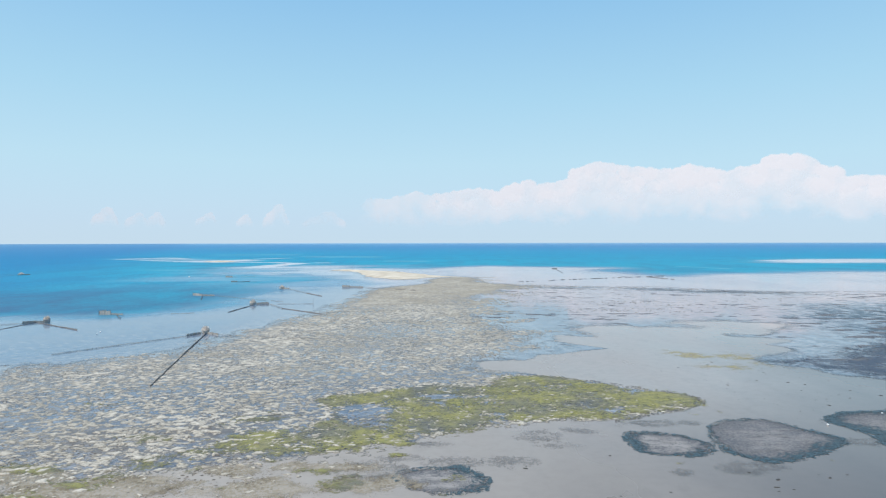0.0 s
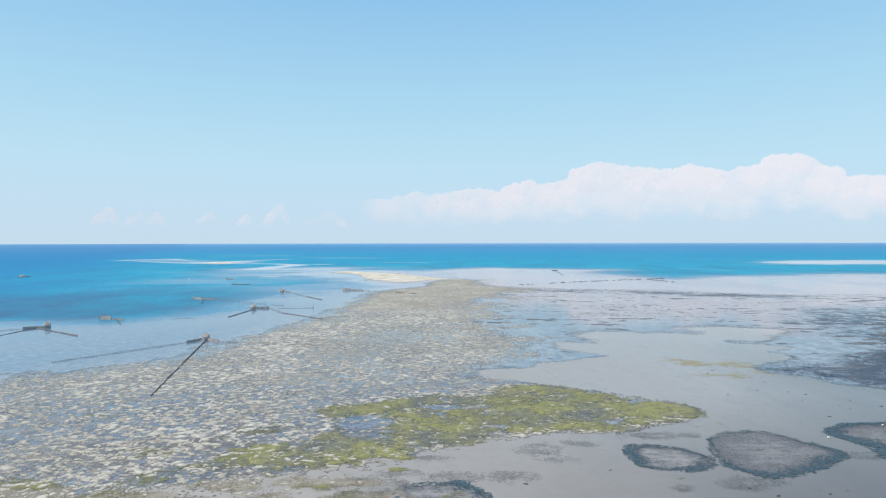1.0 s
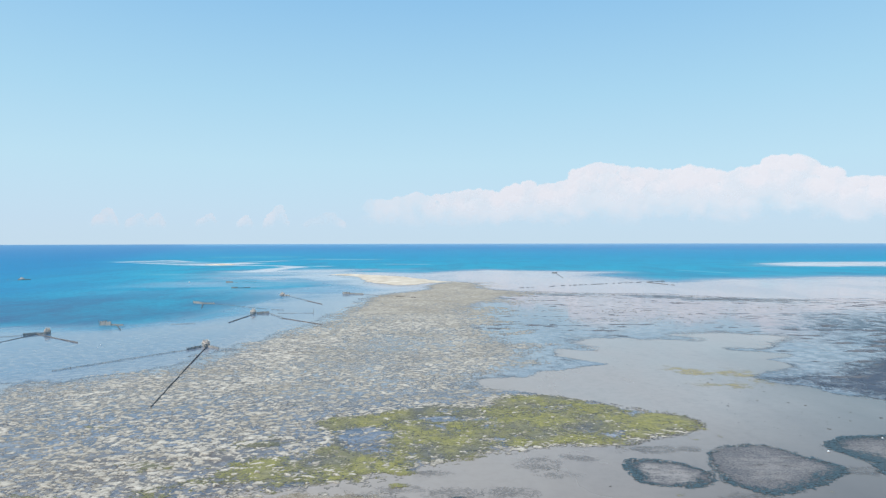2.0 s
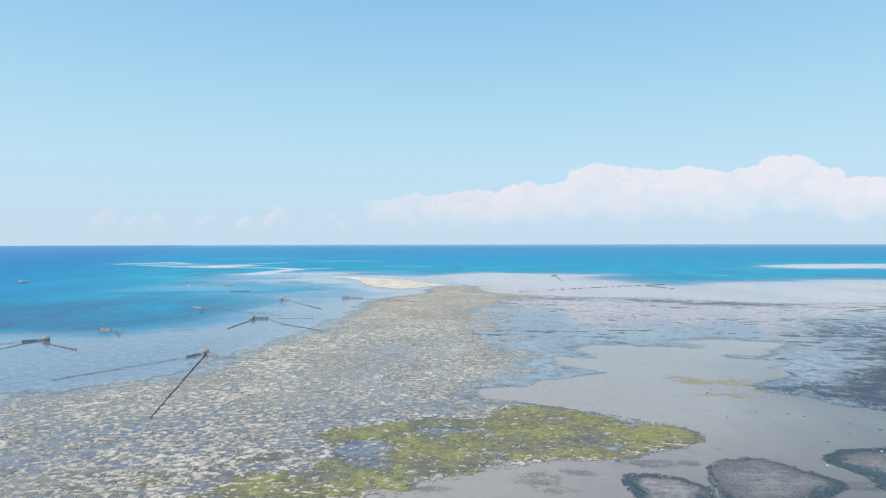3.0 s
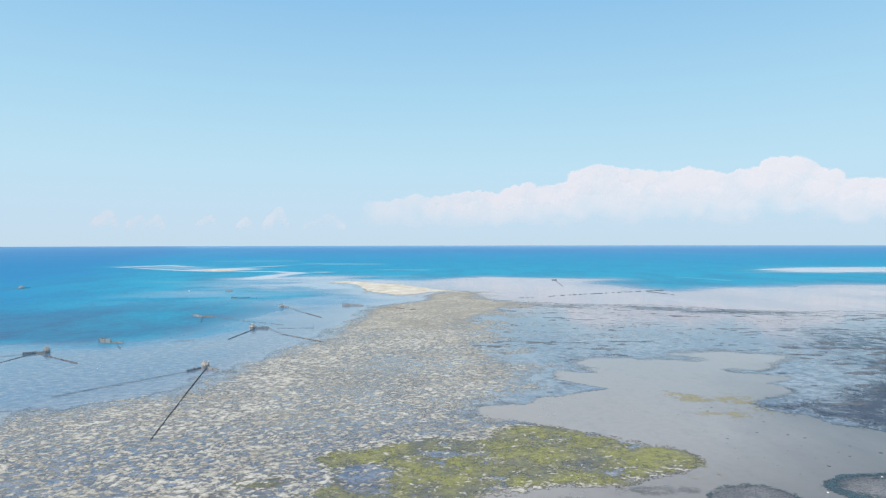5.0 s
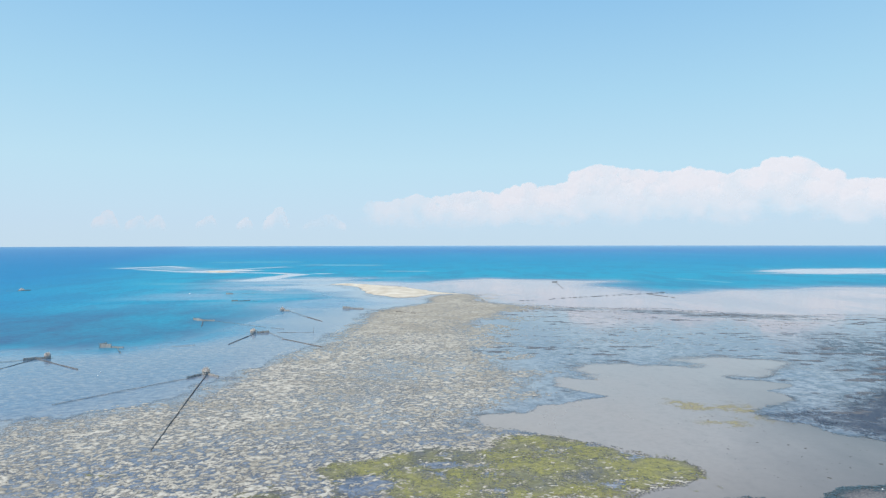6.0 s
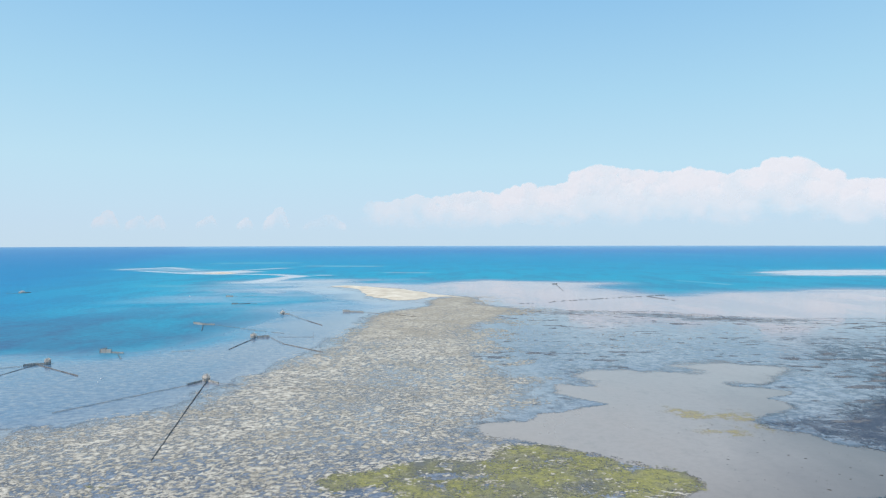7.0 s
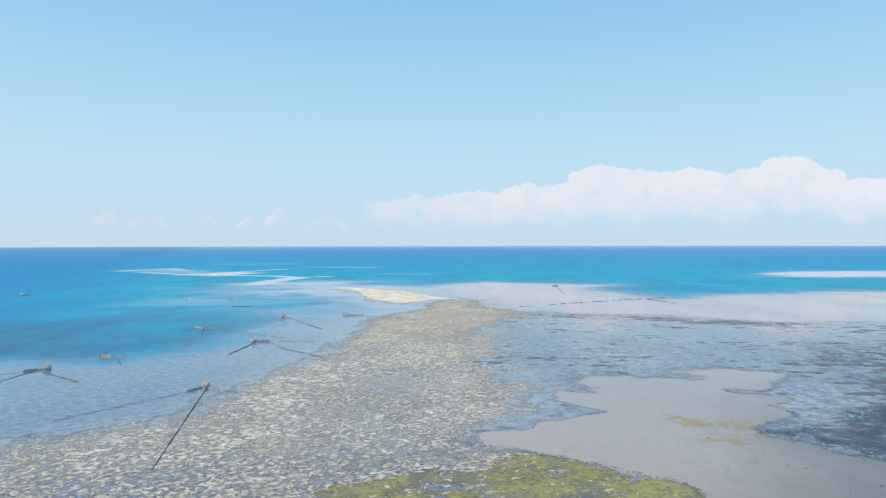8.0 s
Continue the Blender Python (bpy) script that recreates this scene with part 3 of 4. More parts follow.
def build_sea():
    x, y = fan_grid(70, 4985, 300, 75, 900)
    depth, shore, bare = sea_depth(x, y)
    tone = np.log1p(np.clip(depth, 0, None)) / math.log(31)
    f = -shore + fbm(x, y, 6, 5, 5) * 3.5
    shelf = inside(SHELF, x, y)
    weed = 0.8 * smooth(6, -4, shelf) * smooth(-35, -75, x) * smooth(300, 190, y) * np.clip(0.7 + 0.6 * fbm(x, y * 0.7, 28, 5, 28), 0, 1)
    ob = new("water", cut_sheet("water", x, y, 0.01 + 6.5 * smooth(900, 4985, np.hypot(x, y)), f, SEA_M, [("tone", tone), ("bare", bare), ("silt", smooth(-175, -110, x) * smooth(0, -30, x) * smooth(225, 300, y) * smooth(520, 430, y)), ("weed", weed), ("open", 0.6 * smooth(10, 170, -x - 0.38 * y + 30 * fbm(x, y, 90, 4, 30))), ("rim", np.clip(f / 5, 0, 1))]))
    tagged(ob, "blue and turquoise sea fading to pale shallows", "sea", kind="structure")


def build_pool():
    x, y = fan_grid(30, 420, 330, 72, 620)
    bank = -inside(MUD, x, y) + 0.4 + fbm(x, y, 3.5, 5, 11) * 1.5 + fbm(x * 0.6, y * 1.1, 5, 5, 18) * 3.2 * smooth(98, 122, y)
    f = np.minimum(inside(SHORE, x, y) + 16, bank)
    d = inside(SHORE, x, y) + fbm(x, y, 16, 4, 14) * 5
    bar = smooth(-1, 4, d) * smooth(24, 8, d) * smooth(10, 34, x) * 0.8 * smooth(-0.3, 0.6, fbm(x, y * 2, 22, 5, 15))
    bar = np.maximum(bar, 0.75 * smooth(84, 62, y) * smooth(-6, -24, x) * smooth(-0.4, 0.4, fbm(x, y * 1.3, 12, 4, 31)))
    bed = smooth(-4, 5, inside(BED, x, y) + fbm(x, y, 12, 4, 13) * 4)
    bed = bed * np.clip(0.22 + 0.5 * smooth(150, 215, y) + 0.35 * fbm(x, y, 24, 4, 16), 0.03, 1)
    fringe = 0.85 * smooth(3.2, 0.6, bank + fbm(x, y, 7, 4, 19) * 2) * smooth(-0.35, 0.35, fbm(x, y, 13, 4, 20)) * smooth(70, 90, y)
    sandy = 0.62 * smooth(-16, 2, inside(BED, x, y)) * smooth(80 + 0.2 * x, 98 + 0.2 * x, y) * smooth(190, 150, y)
    weed = smooth(0, 26, x - 60 - 0.42 * (y - 115) + 9 * fbm(x, y * 1.4, 20, 5, 32)) * smooth(205, 150, y) * smooth(60, 80, y)
    fringe = np.maximum(fringe, 0.95 * weed * np.clip(0.8 + 0.6 * fbm(x, y * 1.6, 16, 5, 33), 0, 1))
    ob = new("tide_pool", cut_sheet("tide_pool", x, y, np.full_like(x, -0.012), f, POOL_M, [("bed", bed), ("bar", bar), ("rim", np.clip(bank / (2.5 + 6 * smooth(112, 130, y)), 0, 1)), ("fringe", fringe), ("sandy", sandy)]))
    tagged(ob, "shallow blue-grey tidal water lying over the reef flat", "tide pool", kind="structure")


build_ground()
build_sea()
build_pool()


# ---- sandbar, algae, seagrass ----
def sheet_thing(name, poly, cell, z, rough_by, size, material, label, category, seed, height=0.0, width=1.0, holes=(), kind="", grow=0.0):
    xs, ys = [p[0] for p in poly], [p[1] for p in poly]
    x, y = plan_grid(min(xs) - 3, max(xs) + 3, min(ys) - 3, max(ys) + 3, cell)
    d = inside(poly, x, y)
    for hole in holes:
        d = np.minimum(d, -inside(hole, x, y))
    f = d + grow + fbm(x, y, size, 4, seed) * rough_by
    edge = np.clip(f / width, 0, 1)
    zz = z + height * smooth(0, width * 2, f) + 0.02 * fbm(x, y, 1.5, 2, seed) * smooth(0, 0.5, f)
    ob = new(name, cut_sheet(name, x, y, zz, f, material, [("edge", edge)]))
    return tagged(ob, label, category, kind=kind)


def build_algae():
    x, y = plan_grid(-40, 32, 38, 88, 0.2)
    d = np.minimum(inside(ALGAE, x, y), -inside(HOLE, x, y))
    for cx, cy, lx, ly in ((-7, 46.5, 3, 1.6), (-15.5, 46.5, 2.6, 1.5), (-30, 44, 6, 2), (-3.5, 53.2, 1.3, 0.7), (-22, 43.5, 2.5, 1.2), (-27, 47, 4, 1.6), (-11, 49.5, 3, 0.8), (-18.5, 45.5, 2, 0.8), (-35, 42.5, 5, 1.6), (-25, 42.2, 4, 1.2), (-12.5, 43.4, 3, 0.9), (-38, 47, 4, 1.6), (-19, 64, 4, 2.2), (-27, 58, 4, 2), (-32, 49.5, 5, 1.6), (-24, 50.5, 4, 1.4), (-29.5, 45.5, 3, 1.2), (-3.2, 56.2, 1.6, 0.9)):
        d = np.maximum(d, 2.2 * (1 - np.hypot((x - cx) / lx, (y - cy) / ly)))
    thick = (0.72 + 0.28 * smooth(-22, -2, x) + 0.2 * smooth(52, 48, y) * smooth(-20, -26, x)) * smooth(-1.5, 2.5, d)
    f = thick * 1.75 - 0.9 + 0.9 * fbm(x, y * 1.3, 4.5, 6, 22) + 0.65 * fbm(x, y * 1.2, 1.1, 4, 25)
    f = np.minimum(f, 1.1 - 1.3 * np.exp(-((x - 0) / 5) ** 2 - ((y - 73) / 3.5) ** 2) + 0.9 * fbm(x, y, 1.6, 4, 26))
    z = 0.0 + 0.03 * smooth(0, 0.4, f) + 0.02 * fbm(x, y, 0.8, 2, 23)
    ob = new("algae_mat", cut_sheet("algae_mat", x, y, z, f, ALGAE_M, [("edge", np.clip(f * 0.62, 0, 1))]))
    tagged(ob, "patchy bright green algae mat spread over wet reef rubble", "algae")


sheet_thing("sandbar", SANDBAR, 0.8, 0.03, 2.5, 14, SAND_M, "pale dry sand spit at the edge of the sea", "sandbar", 21, 0.6, 4)
ISLET = [(-222, 580), (-210, 586), (-198, 588), (-188, 584), (-192, 578), (-205, 576)]
sheet_thing("sandbar", ISLET, 0.8, 0.03, 1.5, 8, SAND_M, "small white sand islet on a distant shoal", "sandbar", 27, 0.9, 3)
build_algae()
def build_patch(ring, seed, heavy, base, extra, pale):
    """A round seagrass patch: thin grey turf inside a dense dark rim, which is broadest towards the bearing heavy, in degrees."""
    xs, ys = [p[0] for p in ring], [p[1] for p in ring]
    cx, cy = sum(xs) / len(xs), sum(ys) / len(ys)
    thing = new("seagrass_patch")
    thing.matrix_basis = pose(cx, cy, 0.0)
    x, y = plan_grid(min(xs) - 2, max(xs) + 2, min(ys) - 2, max(ys) + 2, 0.11)
    d = inside(ring, x, y) + 0.45 * fbm(x, y, 1.6, 4, seed) + 0.2 * fbm(x, y, 0.4, 3, seed + 1)
    wide = base + extra * (0.5 + 0.5 * np.cos(np.arctan2(y - cy, x - cx) - radians(heavy))) ** 2 + 0.8 * fbm(x, y, 3.5, 4, seed + 2)
    x, y = x - cx, y - cy
    turf = new("turf", cut_sheet("turf", x, y, -0.008 + 0.006 * fbm(x, y, 0.9, 2, seed), d, TURF_M, [("edge", np.clip(d / 1.1, 0, 1)), ("core", pale * smooth(0.8, 2.4, d / (1.35 - pale) * 0.6 + 0.8 * fbm(x, y, 2.2, 4, seed + 3)))]))
    turf.parent = thing
    f = np.minimum(d + 0.1, wide - d)
    rim = new("rim", cut_sheet("rim", x, y, 0.004 + 0.02 * smooth(0, 0.6, f), f, RIM_M, [("edge", np.clip(np.minimum((d + 0.1) / 0.35, (wide - d) / 1.3), 0, 1))]))
    rim.parent = thing
    tagged(rim, "dense dark teal rim of weed")
    tagged(thing, "rounded seagrass patch with dark teal rim on wet mud", "seagrass", "seagrass patches on the mud")


build_patch(RING_A, 30, 185, 0.8, 1.0, 0.85)
build_patch(RING_B, 34, -55, 0.8, 1.0, 0.5)
build_patch(RING_C, 38, 195, 1.2, 1.4, 0.5)
build_patch(RING_D, 42, 20, 0.3, 1.3, 0.9)


def oval(cx, cy, lx, ly):
    return [(cx + lx * math.cos(a), cy + ly * math.sin(a)) for a in np.linspace(0, math.tau, 16, endpoint=False)]


for n, spot in enumerate(((9, 58.3, 2.6, 2.0), (0.5, 51.4, 3.0, 1.6), (12.5, 60, 1.8, 1.0), (24.5, 50.2, 3.2, 1.6), (10.5, 55.5, 2.4, 1.2), (21.5, 62.3, 4.5, 1.6), (-1, 56, 2.4, 1.2), (-5.5, 49.5, 3.6, 2.2),
                          (5.5, 51.5, 2.4, 1.4), (-3.5, 52.5, 3.0, 1.4), (38, 56.5, 2.6, 1.4), (19, 49, 1.6, 0.8))):
    tagged(sheet_thing("weed_patch", oval(*spot), 0.15, 0.0, 0.9, 1.6, SMUDGE_M, "faint thin grey weed patch on wet mud", "seagrass", 100 + n, 0.01, 1.6), group="thin weed on the mud")
for n, spot in enumerate(((-14, 46, 5, 2.2), (-25, 45.5, 7, 2.4), (-5.5, 46.8, 4, 2.0), (-9, 50.3, 5, 1.4), (-33, 48, 6, 2.5), (-18, 49.5, 4, 1.5), (-1, 42.5, 4, 1.2), (-20, 42.5, 6, 1.6), (-28, 42.5, 7, 2.0), (-12, 43.5, 6, 1.6), (-37, 44.5, 7, 2.4), (-22, 47.3, 5, 1.5))):
    tagged(sheet_thing("litter_patch", oval(*spot), 0.18, 0.004, 1.3, 2.0, LITTER_M, "brown weed and shell litter on wet mud", "seaweed litter", 120 + n, 0.02, 1.8), group="brown litter on the mud")
sheet_thing("seagrass_meadow", MEADOW, 0.35, 0.025, 1.3, 5, MEADOW_M, "dark blue-grey seagrass meadow under a film of water", "seagrass", 40, 0.03, 24, grow=1.2)
for n in range(3):
    ox, oy = ((0, 0), (-2, -9), (5, -7))[n]
    k = (1, 0.35, 0.3)[n]
    scum = [(42 + ox + (px - 42) * k, 99.5 + oy + (py - 99.5) * k) for px, py in YELLOW]
    tagged(sheet_thing("algae_scum", scum, 0.2, -0.012, 2.6, 1.6, YELLOW_M, "thin yellow algae scum on the wet mud", "algae", 41 + n, 0.004, 3.0, grow=1.0, kind="stuff"), group="yellow scum on the mud")


# ---- pale mounds of rubble ----
def relief(name, x, y, z, keep, material, attrs=()):
    """A sheet over a grid of points, kept where keep says so at any corner of a face."""
    rows, cols = x.shape
    idx = np.arange(rows * cols).reshape(rows, cols)
    quads = np.stack([idx[:-1, :-1].ravel(), idx[:-1, 1:].ravel(), idx[1:, 1:].ravel(), idx[1:, :-1].ravel()], 1)
    quads = quads[keep.ravel()[quads].any(1)]
    used, faces = np.unique(quads, return_inverse=True)
    verts = np.stack([x.ravel(), y.ravel(), z.ravel()], 1)[used]
    return mesh_from(name, verts, faces.reshape(-1, 4), material, [(key, v.ravel()[used]) for key, v in attrs])


def heaps(x, y, cell, seed, reach=0.62, blank=0.1):
    """Height of a field of heaps, one to a jittered cell, each of its own breadth; below 0 between them."""
    rng = np.random.default_rng(seed)
    jx, jy, size = rng.random((256, 256)), rng.random((256, 256)), rng.random((256, 256))
    size = np.where(size < blank, -0.6, 0.45 + 0.75 * size ** 1.3)
    i0, j0 = np.floor(x / cell).astype(int), np.floor(y / cell).astype(int)
    best = np.full(x.shape, -1.0)
    for di in (-1, 0, 1):
        for dj in (-1, 0, 1):
            i, j = i0 + di, j0 + dj
            a, b = i % 256, j % 256
            dx, dy = x / cell - i - jx[a, b], y / cell - j - jy[a, b]
            best = np.maximum(best, reach * size[a, b] - np.sqrt(dx * dx * 0.7 + dy * dy * 1.5))
    return best


def bed_cover(x, y):
    """How much of the flat the mounds cover, 0 to 1."""
    d = np.maximum(inside(BED, x, y), np.minimum(8 * (1 - np.hypot((x + 24) / 22, (y - 44) / 5.5)), -1.2))
    edge = inside(ALGAE, x, y)
    east = 0.54 * smooth(-30, -1, d) * smooth(-2, 2, x) * smooth(92, 100, y) * smooth(-0.5, 0.4, fbm(x, y, 9, 4, 52)) * smooth(1, 8, -inside(MUD, x, y))
    west = 0.5 * smooth(-12, 1, d) * smooth(-8, -20, x) * smooth(60, 75, y) * smooth(-0.5, 0.4, fbm(x, y, 7, 4, 53))
    cover = np.maximum.reduce([east, west, smooth(-4, 5, d) * (0.55 + 0.1 * smooth(150, 200, y) + 0.11 * fbm(x, y, 15, 5, 51))])
    cover = cover * (1 - 0.24 * smooth(-1, 2.5, np.minimum(edge, -inside(HOLE, x, y)))) * (1 - 0.4 * smooth(-0.5, 0.8, inside(HOLE, x, y)))
    cover = cover + 0.2 * smooth(-0.5, 0.6, edge) * smooth(3.0, 1.0, edge) * smooth(-12, 0, x)
    cover = cover * (0.5 + 0.5 * smooth(44, 54, y + 0.25 * (x + 25) + 3 * fbm(x, y, 5, 4, 64)))
    return cover * np.where(x > -6, smooth(3.2, 1.4, inside(MUD, x, y)), 1)


def mound_shape(rng, sx, sy, high):
    """A low heap with a torn outline: a jagged skirt, a broken shoulder and a crest."""
    n = 9
    verts, faces = [(rng.uniform(-0.3, 0.3) * sx, 0, high)], []
    wob = 1 + rng.uniform(-0.6, 0.6, n)
    for k, h in ((0.5, 0.85), (1.0, -0.35)):
        for i in range(n):
            a = (i + rng.uniform(-0.3, 0.3)) * math.tau / n
            w = k * wob[i] * (1 + rng.uniform(-0.25, 0.25))
            verts.append((sx * w * math.cos(a), sy * w * math.sin(a), high * h * (1 + rng.uniform(-0.4, 0.4))))
    for i in range(n):
        j = (i + 1) % n
        faces.append((0, 1 + i, 1 + j))
        faces.append((1 + i, 1 + n + i, 1 + n + j, 1 + j))
    return verts, faces, [("high", [0.8] + [0.42] * n + [0.0] * n)]


def build_mounds():
    x, y = fan_grid(38, 330, 900, 46, 860)
    wx = x + 0.5 * fbm(x, y, 1.1, 4, 55) + 1.2 * fbm(x, y, 6, 2, 59)
    wy = y + 0.4 * fbm(x, y, 0.9, 4, 56)
    cover = bed_cover(x, y)
    mat = smooth(-1, 1, np.minimum(inside(ALGAE, x, y), -inside(HOLE, x, y)))
    heap = np.maximum(heaps(wx, wy, 0.82, 57, 0.58, 0.18) - 0.1 * mat, heaps(wy * 0.3 + wx, wy - wx * 0.3, 0.46, 58, 0.55, 0.3) - 0.05)
    heap = np.maximum(heap, heaps(wx - wy * 0.2, wy + wx * 0.2, 0.4, 63, 0.6, 0.4) - 0.02 + 0.06 * mat)
    high = heap * 1.25 + 0.42 * fbm(x, y, 0.6, 4, 60) + (cover - 0.645 + 0.05 * smooth(110, 170, y)) * 1.4 - smooth(0.16, 0.04, cover)
    z = -0.012 + np.where(high > 0, 0.10 * np.clip(high, 0, 1) ** 0.8, 0.1 * high)
    ob = new("rubble_mounds", relief("rubble_mounds", x, y, z, high > 0, MOUND_M, [("high", high), ("old", smooth(130, 230, y + 25 * fbm(x, y, 22, 4, 65)))]))
    tagged(ob, "field of pale tan rubble and sand mounds in shallow water", "rubble", kind="stuff")
    rng = np.random.default_rng(5)
    px, py = (v.ravel() for v in plan_grid(-52, -2, 43, 62, 0.9))
    px, py = px + rng.uniform(-0.45, 0.45, px.shape), py + rng.uniform(-0.45, 0.45, py.shape)
    keep = rng.random(px.shape) < bed_cover(px, py) * 1.1
    px, py = px[keep], py[keep]
    meshes = []
    for _ in range(24):
        verts, faces, attrs = mound_shape(rng, rng.uniform(0.35, 0.75), rng.uniform(0.22, 0.42), rng.uniform(0.07, 0.15))
        meshes.append(mesh_from("rubble_mound", verts, faces, MOUND_M, attrs))
    for i in np.argsort(np.hypot(px + 24, (py - 47) * 1.4))[:290].tolist():
        m = new("rubble_mound", meshes[rng.integers(24)])
        m.parent = ob
        m.matrix_basis = pose(px[i], py[i], 0.0, 0, 0, rng.uniform(-35, 35)) @ Matrix.Scale(0.4 + 0.75 * rng.random() ** 1.6, 4)


build_mounds()


def build_flat_weed():
    """Low weed and rubble that just breaks the surface of the pool, in streaks, thickest along the seaward edge."""
    x, y = fan_grid(80, 300, 560, 46, 700)
    keep = x > -5
    d, bank, bed = inside(SHORE, x, y), -inside(MUD, x, y), inside(BED, x, y)
    ridge = smooth(-6, 14, d + 9 * fbm(x, y, 14, 4, 60)) * (0.2 * smooth(20, 3, d) + 0.35 * smooth(60, 14, d)) * smooth(14, 40, x)
    open_flat = 0.24 + 0.2 * smooth(0, 24, x - 60 - 0.42 * (y - 115)) * smooth(190, 130, y)
    shore_bits = 0.3 * smooth(12, 2, bank) * smooth(100, 112, y)
    cover = np.maximum.reduce([ridge, open_flat, shore_bits]) * smooth(0.5, 3, bank) * smooth(8, -4, bed)
    streak = 0.8 * fbm(x * 0.4, y * 0.8, 1.7, 5, 61) + 0.22 * fbm(x * 0.5, y, 11, 4, 62)
    high = streak + (cover - 0.5) * 1.5
    high = np.where(bank < 0.3, -1, high)
    z = -0.012 + np.where(high > 0, 0.08 * np.clip(high, 0, 1), 0.1 * high)
    ob = new("reef_weed", relief("reef_weed", x, y, z, (high > 0) & keep & (d > -2), FLATWEED_M, [("high", high)]))
    tagged(ob, "brown weed and rubble breaking the shallow water in streaks", "seaweed", kind="stuff")


build_flat_weed()


# ---- tufts, wrack, debris ----
def scatter(name, density, box, step, size, high, material, label, category, seed, sides=5):
    """Small ragged lumps strewn over the flat, as many as density (0 to 1) allows."""
    rng = np.random.default_rng(seed)
    x, y = plan_grid(*box, step)
    x = x.ravel() + rng.uniform(-0.5, 0.5, x.size) * step
    y = y.ravel() + rng.uniform(-0.5, 0.5, y.size) * step
    keep = rng.random(x.size) < density(x, y)
    verts, faces = [], []
    for px, py in zip(x[keep].tolist(), y[keep].tolist()):
        s, t = rng.uniform(*size), rng.uniform(0, math.tau)
        base = len(verts)
        verts.append((px + rng.uniform(-0.3, 0.3) * s, py, high * s * rng.uniform(0.6, 1.2)))
        for i in range(sides):
            w = s * rng.uniform(0.6, 1.3)
            verts.append((px + w * math.cos(t + i * math.tau / sides), py + w * 0.7 * math.sin(t + i * math.tau / sides), -0.03))
        faces += [(base, base + 1 + i, base + 1 + (i + 1) % sides) for i in range(sides)]
    return tagged(new(name, mesh_from(name, verts, faces, material)), label, category, kind="stuff")


def rim_weed(x, y):
    out = np.zeros_like(x)
    for ring in (RING_A, RING_B, RING_C, RING_D):
        d = inside(ring, x, y) + 0.6 * fbm(x, y, 2, 3, 81)
        out = np.maximum(out, 0.4 * smooth(0.1, 0.6, d) * smooth(2.0, 0.6, d) + 0.15 * smooth(0.4, 1, d))
    return out


scatter("seagrass_tufts", rim_weed, (-6, 54, 43, 68), 0.16, (0.03, 0.08), 0.4, plain_material("weed_tuft", (0.05, 0.09, 0.11), (0.03, 0.055, 0.07), 2.0, 0.6, 0.2),
        "short dark seagrass tufts growing on the mud", "seagrass", 91)
scatter("algae_tufts", lambda x, y: 0.30 * smooth(-0.3, 0.6, np.minimum(inside(ALGAE, x, y), -inside(HOLE, x, y))) * smooth(-0.35, 0.5, fbm(x, y, 2.2, 4, 83)),
        (-40, 32, 38, 90), 0.3, (0.07, 0.2), 0.4, plain_material("algae_tuft", (0.22, 0.21, 0.07), (0.13, 0.13, 0.07), 2.5, 0.7, 0.3), "ragged green algae tufts between rubble mounds", "algae", 92)
scatter("rubble_bits", lambda x, y: 0.9 * np.maximum(smooth(-5, 3, inside(BED, x, y)), 0.7 * smooth(1.1, 0.6, np.hypot((x + 20) / 21, (y - 45) / 6.5)) * smooth(-0.2, 0.4, fbm(x, y, 3.5, 4, 89))) * smooth(-0.4, 0.5, fbm(x, y, 6, 4, 84)) * np.where(x > -6, smooth(0.2, -0.8, inside(MUD, x, y)), 1) * (np.abs(x) < y * 0.9 + 8),
        (-110, 34, 38, 165), 0.4, (0.06, 0.2), 0.3, plain_material("dark_rubble", (0.19, 0.165, 0.135), (0.09, 0.083, 0.075), 3.0, 0.85, 0.3),
        "small dark rubble pieces strewn between the pale mounds", "rubble", 93)


def tip_bits(x, y):
    d = inside(ALGAE, x, y)
    return 0.75 * smooth(-0.25, 0.2, d) * smooth(1.4, 0.3, d) * smooth(6, 22, x) * smooth(-0.6, 0.3, fbm(x, y, 1.5, 3, 90))


scatter("rim_rubble", tip_bits, (4, 32, 60, 90), 0.22, (0.06, 0.16), 0.5, plain_material("rim_stone", (0.14, 0.14, 0.13), (0.06, 0.07, 0.075), 4.0, 0.7, 0.2),
        "dark wet rubble along the rim of the algae", "rubble", 95)


scatter("mud_debris", lambda x, y: 0.03 * smooth(2, 6, inside(MUD, x, y)) * smooth(22, 34, x) * smooth(-0.2, 0.6, fbm(x, y, 8, 4, 96)), (20, 75, 56, 122), 0.45, (0.06, 0.18), 0.12,
        plain_material("mud_bit", (0.12, 0.12, 0.11), (0.07, 0.075, 0.075), 4.0, 0.8, 0.3), "small dark weed scraps strewn on the mud", "seaweed litter", 97)


